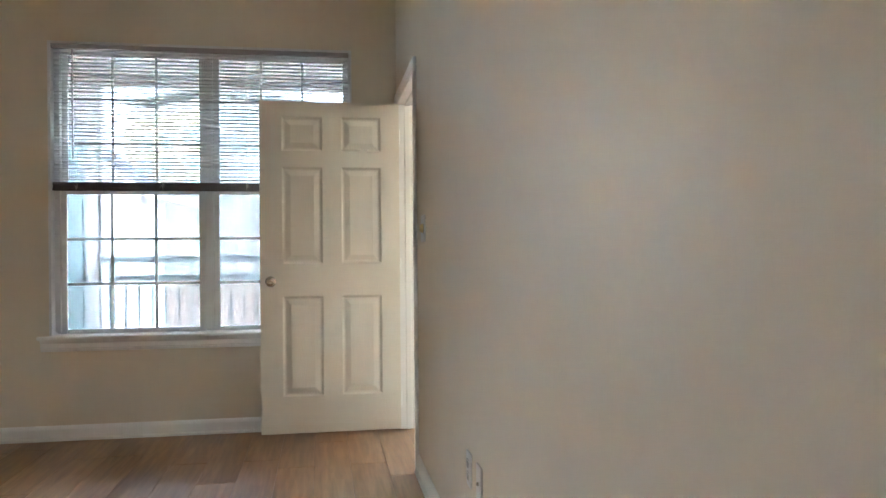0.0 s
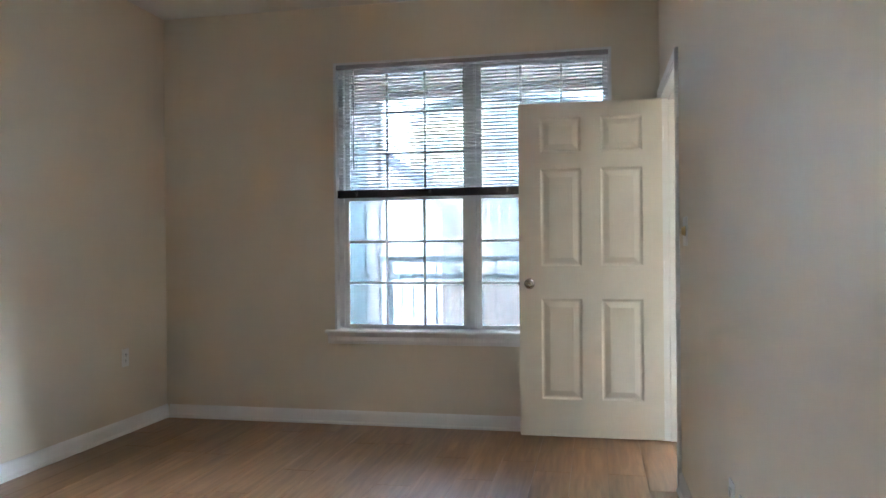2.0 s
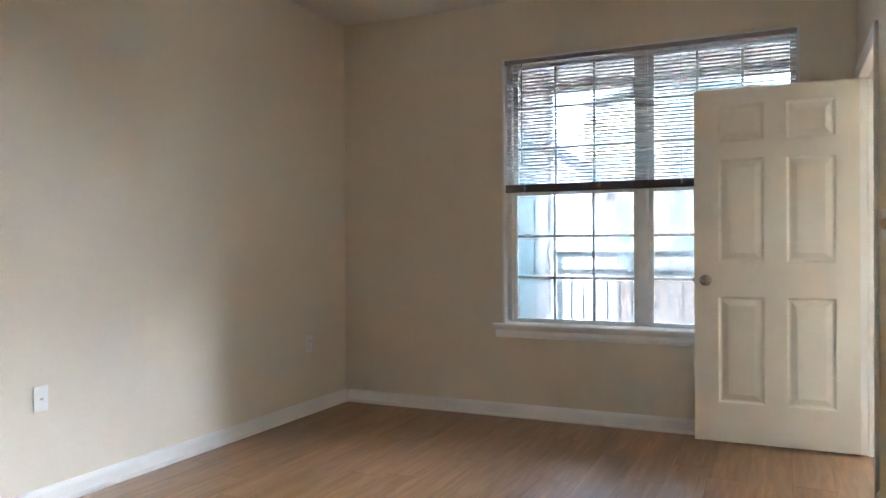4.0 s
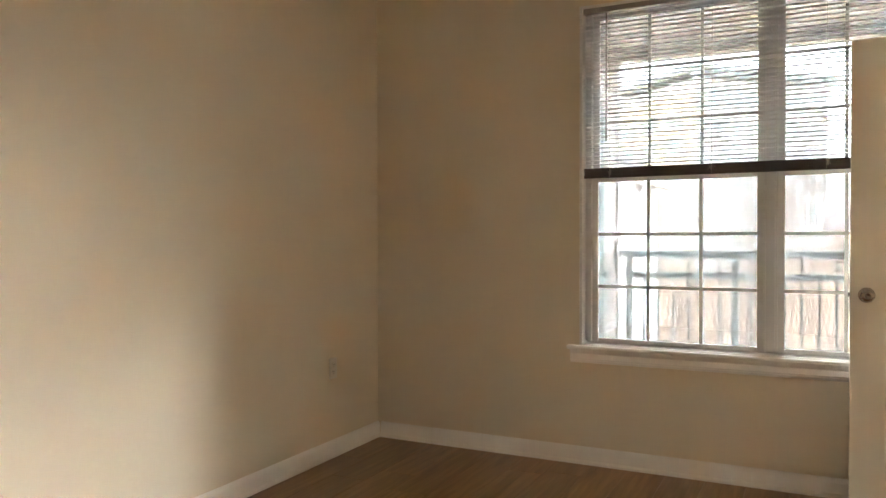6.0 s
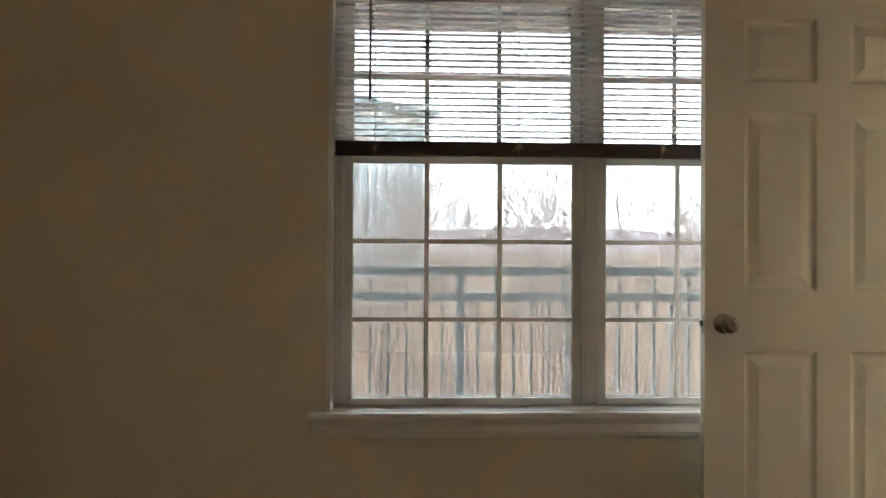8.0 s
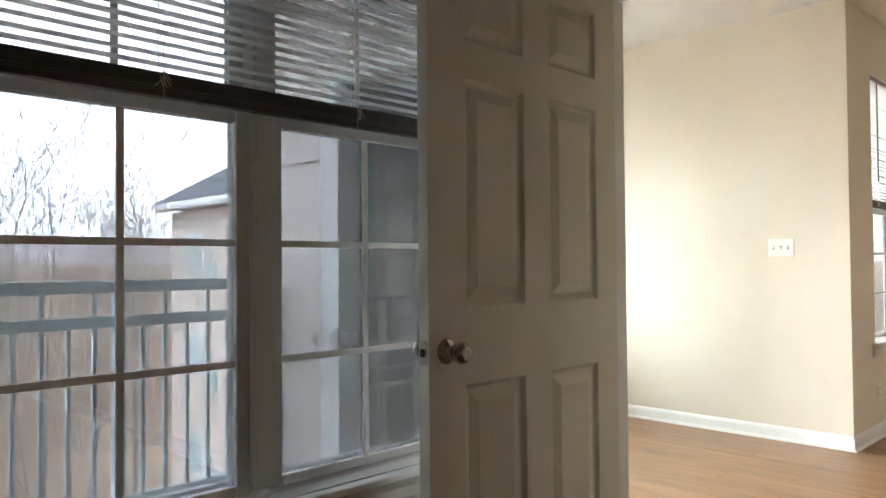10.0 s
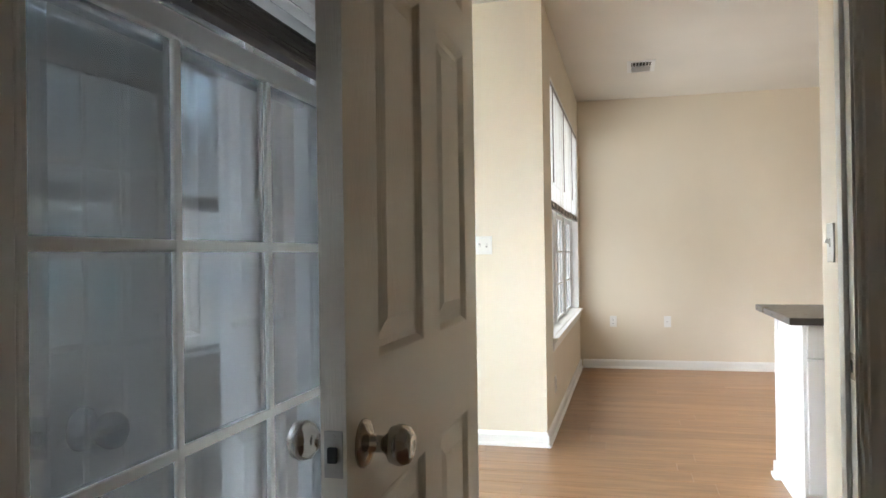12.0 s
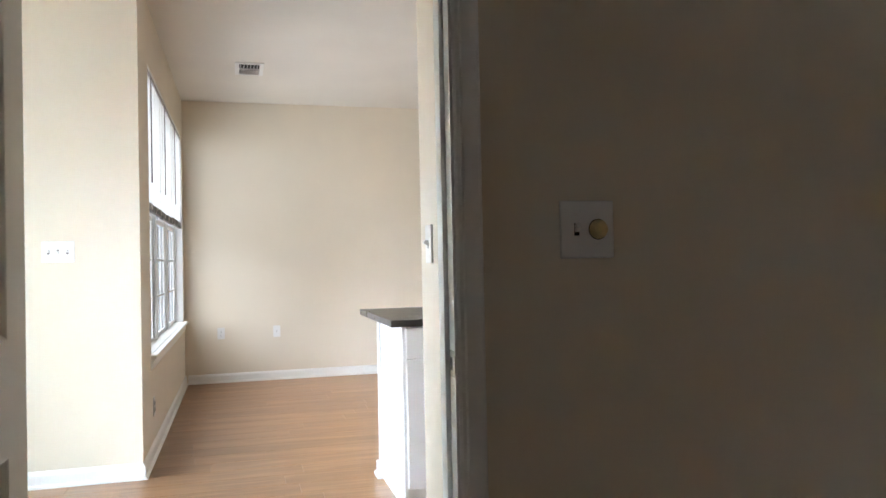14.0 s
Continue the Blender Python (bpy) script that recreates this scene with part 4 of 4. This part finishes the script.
# ---- neighbouring wing ----
def neighbour():
    x0, x1, y0, y1, ze = 8.0, 20.0, 9.0, 20.4, 3.05
    hs = empty("neighbouring_wing", (0, 0, 0), "beige-sided three-storey wing with a grey hipped roof", "building")
    part("wall", bx(x0, x1, y0, y1, GZ, ze - 0.25), M_SIDEN, hs)
    bm = bmesh.new()
    zz = -6.0
    while zz < ze - 0.35:
        extrude_profile(bm, [(0, 0), (0.02, 0), (0.02, 0.008), (0.004, 0.2), (0, 0.2)], (x0, y1, zz), (x0, y0, zz), (-1, 0, 0))
        zz += 0.2
    part("siding", bm, M_SIDEN, hs)
    bm = bmesh.new()
    zz = -6.0
    while zz < ze - 0.35:
        extrude_profile(bm, [(0, 0), (0.02, 0), (0.02, 0.008), (0.004, 0.2), (0, 0.2)], (x0, y0, zz), (x1, y0, zz), (0, -1, 0))
        zz += 0.2
    part("siding", bm, M_SIDEN, hs)
    for xx in (9.0, 11.4, 14.0):
        so = part("window", bx(xx - 0.5, xx + 0.5, y0 - 0.05, y0 - 0.003, 0.45, 1.9), M_EXTW, hs, "white framed window")
        for za in (0.53, 1.21):
            part("pane", bx(xx - 0.42, xx + 0.42, y0 - 0.056, y0 - 0.049, za, za + 0.60), M_TOWERG, so)
    part("side_door", bx(10.0, 10.85, y0 - 0.05, y0 - 0.003, -0.3, 1.75), M_TEAL, hs, "teal outer door")
    part("air_grille", bx(9.62, 9.9, y0 - 0.06, y0 - 0.004, 0.35, 1.05), M_RAIL, hs, "grey louvred air grille")
    bm = bmesh.new()
    o = 0.45
    vs = [bm.verts.new(q) for q in ((x0 - o, y0 - o, ze), (x1 + o, y0 - o, ze), (x1 + o, y1 + o, ze), (x0 - o, y1 + o, ze), (x0 + 5.5, y0 + 5.5, ze + 4.2), (x1 - 5.5, y1 - 5.5, ze + 4.2))]
    for f in ((0, 1, 4), (1, 2, 5, 4), (2, 3, 5), (3, 0, 4, 5), (3, 2, 1, 0)):
        bm.faces.new([vs[i] for i in f])
    part("roof", bm, M_ROOF, hs, "dark blue-grey shingle roof")
    bm = bmesh.new()
    box(bm, x0 - o - 0.02, x0 - o + 0.10, y0 - o, y1 + o, ze - 0.15, ze - 0.005)
    box(bm, x0 - o, x0, y0 - o, y1 + o, ze - 0.20, ze - 0.15)
    box(bm, x0 - o, x1 + o, y1 + o - 0.12, y1 + o + 0.02, ze - 0.15, ze - 0.006)
    part("gutter", bm, M_EXTW, hs, "white gutter and fascia")
    for zf in (1.02, -1.86, -4.74):
        for yy in (12.7, 15.8, 18.9):
            wn_ = part("window", bx(x0 - 0.06, x0 - 0.003, yy - 0.55, yy + 0.55, zf - 0.08, zf + 1.13), M_EXTW, hs, "white framed window")
            for za in (zf, zf + 0.54):
                part("pane", bx(x0 - 0.066, x0 - 0.059, yy - 0.45, yy + 0.45, za, za + 0.50), M_TOWERG, wn_)
                for yb in (-0.15, 0.15):
                    part("grille_bar", bx(x0 - 0.074, x0 - 0.0655, yy + yb - 0.012, yy + yb + 0.012, za, za + 0.50), M_EXTW, wn_)
                part("grille_bar", bx(x0 - 0.073, x0 - 0.0665, yy - 0.45, yy + 0.45, za + 0.24, za + 0.26), M_EXTW, wn_)
            ag = part("air_grille", bx(x0 - 0.06, x0 - 0.004, yy - 1.28, yy - 0.76, zf - 0.5, zf + 0.28), M_TOWERG, hs, "grey louvred air grille")
            for q in range(8):
                part("louvre", bx(x0 - 0.085, x0 - 0.058, yy - 1.25, yy - 0.79, zf - 0.46 + q * 0.09, zf - 0.42 + q * 0.09), M_RAIL, ag)
            part("vent_hood", bx(x0 - 0.16, x0 - 0.004, yy - 1.08, yy - 0.88, zf + 0.44, zf + 0.60, bev=0.03), M_TOWERG, hs)


neighbour()


# ---- gabled end wing on the other side ----
def gabled_wing():
    x0, x1, y0, y1, ze = -15.6, -4.45, 12.4, 15.0, 2.62
    xm, zr = (x0 + x1) / 2, ze + 4.1
    gw = empty("gabled_wing", (0, 0, 0), "sunlit white-sided wing with a gable roof and white gutter", "building")
    bm = bmesh.new()
    prof = [(x0, GZ), (x1, GZ), (x1, ze), (xm, zr), (x0, ze)]
    fa, fb = [bm.verts.new((x, y0, z)) for x, z in prof], [bm.verts.new((x, y1, z)) for x, z in prof]
    bm.faces.new(fa)
    bm.faces.new(fb[::-1])
    for i in range(5):
        bm.faces.new((fa[i], fb[i], fb[(i + 1) % 5], fa[(i + 1) % 5]))
    part("wall", bm, M_EXTW, gw)
    bm = bmesh.new()
    zz = GZ + 0.9
    while zz < zr - 0.3:
        k = max(0.0, (zz + 0.2 - ze) / (zr - ze))
        extrude_profile(bm, [(0, 0), (0.02, 0), (0.02, 0.008), (0.004, 0.2), (0, 0.2)], (x0 + k * (xm - x0), y0, zz), (x1 - k * (x1 - xm), y0, zz), (0, -1, 0))
        if zz < ze - 0.2:
            extrude_profile(bm, [(0, 0), (0.02, 0), (0.02, 0.008), (0.004, 0.2), (0, 0.2)], (x1, y0, zz), (x1, y1, zz), (1, 0, 0))
        zz += 0.2
    part("siding", bm, M_EXTW, gw)
    for name, mat, dz, th, yo in (("roof", M_ROOF, 0.05, 0.10, 0.30), ("rake_board", M_EXTW, -0.12, 0.165, 0.27)):
        for sx, xe in ((1, x1), (-1, x0)):
            bm = bmesh.new()
            e, r = Vector((xe + sx * 0.35, 0, ze - 0.26 + dz)), Vector((xm, 0, zr + dz))
            up, dy = Vector((0, 0, th)), Vector((0, y0 - yo, 0))
            back = Vector((0, y1 + 0.3 if name == "roof" else y0 - yo + 0.05, 0))
            q = [bm.verts.new(p) for p in (e + dy, r + dy, r + dy + up, e + dy + up, e + back, r + back, r + back + up, e + back + up)]
            for f in ((0, 1, 2, 3), (7, 6, 5, 4), (0, 4, 5, 1), (1, 5, 6, 2), (2, 6, 7, 3), (3, 7, 4, 0)):
                bm.faces.new([q[i] for i in f])
            part(name, bm, mat, gw)
    part("gutter", bx(x1 + 0.33, x1 + 0.46, y0 - 0.3, y1 + 0.3, ze - 0.27, ze - 0.15, bev=0.015), M_EXTW, gw, "white eave gutter")
    bm = bmesh.new()
    tube(bm, Vector((x1 + 0.39, y0 - 0.2, ze - 0.26)), Vector((x1 + 0.06, y0 - 0.1, ze - 0.62)), 0.04, 0.04, 8)
    tube(bm, Vector((x1 + 0.06, y0 - 0.1, ze - 0.62)), Vector((x1 + 0.06, y0 - 0.1, GZ)), 0.04, 0.04, 8)
    part("downpipe", bm, M_EXTW, gw, "white downpipe")
    part("corner_board", bx(x1 - 0.10, x1 + 0.022, y0 - 0.026, y0 + 0.1, GZ, ze - 0.02), M_EXTW, gw)
    for zf in (0.1, -2.8, -5.7):
        for xx in (x1 - 1.3, x1 - 3.6, x1 - 6.6):
            wq = part("window", bx(xx - 0.5, xx + 0.5, y0 - 0.06, y0 - 0.003, zf - 0.08, zf + 1.33), M_EXTW, gw, "white framed window")
            for za in (zf, zf + 0.64):
                part("pane", bx(xx - 0.42, xx + 0.42, y0 - 0.066, y0 - 0.058, za, za + 0.59), M_TOWERG, wq)


gabled_wing()


# ---- far flat-roofed tower ----
def tower(c, ang, w, d, zt):
    tw = empty("tower_building", (*c, 0), "pale glazed tower with a projecting rafter roof", "building", rz=ang)
    part("wall", bx(0, w, 0, d, -12, zt), M_TOWER, tw)
    part("side_wall", bx(-0.3, -0.02, 0.2, d, -12, zt - 1.5), M_TOWERY, tw, "yellow clad side")
    n = 12
    for i in range(n):
        x = w * (i + 0.5) / n
        for k in range(7):
            zz = zt - 3.6 - k * 3.2
            part("window", bx(x - w / n * 0.34, x + w / n * 0.34, -0.12, -0.01, zz, zz + 2.5), M_TOWERG, tw)
        part("rib", bx(w * i / n - 0.12, w * i / n + 0.12, -0.4, -0.005, -12, zt), M_EXTW, tw)
    for k in range(6):
        for q in range(3):
            part("window", bx(-0.4, -0.28, 2 + q * 5, 5 + q * 5, zt - 5.5 - k * 3.2, zt - 3.4 - k * 3.2), M_TOWERG, tw)
    part("roof", bx(-1.2, w + 1.2, -1.6, d, zt + 0.9, zt + 1.2), M_RAIL, tw)
    for i in range(16):
        x = w * i / 15
        part("rafter", bx(x - 0.12, x + 0.12, -1.5, 0.5, zt + 0.2, zt + 0.89), M_RAIL, tw)


tower(TOWER_AT, 45, 19.3, 18.0, 19.6)

# ---- floors, plank by plank ----
def planks(name, x0, x1, y0, y1, seed, label, x_deep=None, y_deep=None):
    """Staggered planks along y; up to x_deep the floor runs on to y_deep."""
    bm = bmesh.new()
    box(bm, x0, x1, y0, y1, -0.12, -0.012)
    if x_deep:
        box(bm, x0, x_deep, y1, y_deep, -0.12, -0.012)
    fl = tagged(part(name, bm, M_DARK), label, "floor", kind="structure")
    y_end = y1
    rng = random.Random(seed)
    w, length, gap, cache = 0.188, 1.22, 0.0012, {}
    n = math.ceil((x1 - x0) / w)
    for i in range(n):
        a, b = x0 + i * w, min(x0 + (i + 1) * w, x1)
        y = y0 - rng.uniform(0.1, 1.1)
        y1 = y_deep if x_deep and (a + b) / 2 < x_deep else y_end
        while y < y1:
            c, d = max(y, y0), min(y + length, y1)
            y += length
            if d - c < 0.02:
                continue
            key = (round(b - a, 3), round(d - c, 3))
            if key not in cache:
                bm = bmesh.new()
                hx, hy, q = (b - a) / 2 - gap / 2, (d - c) / 2 - gap / 2, 0.0012
                lo = [bm.verts.new((sx * hx, sy * hy, -0.010)) for sx, sy in ((-1, -1), (1, -1), (1, 1), (-1, 1))]
                mid = [bm.verts.new((sx * hx, sy * hy, -q)) for sx, sy in ((-1, -1), (1, -1), (1, 1), (-1, 1))]
                hi = [bm.verts.new((sx * (hx - q), sy * (hy - q), 0)) for sx, sy in ((-1, -1), (1, -1), (1, 1), (-1, 1))]
                for r, s in ((lo, mid), (mid, hi)):
                    for j in range(4):
                        bm.faces.new((r[j], r[(j + 1) % 4], s[(j + 1) % 4], s[j]))
                bm.faces.new(hi)
                cache[key] = finish(bm, "plank")
            part("plank", cache[key], M_FLOOR, fl, m=pose((a + b) / 2, (c + d) / 2, 0))


planks("floor_bedroom", XL, 0.06, YB, 0, 3, "honey oak laminate plank floor of the bedroom")
planks("floor_living", 0.06, XF, -4.2, 0, 4, "honey oak laminate plank floor of the living room", XS, YA)
planks("floor_back", 0.06, XF, YB, -4.2, 8, "honey oak laminate plank floor behind the kitchen")
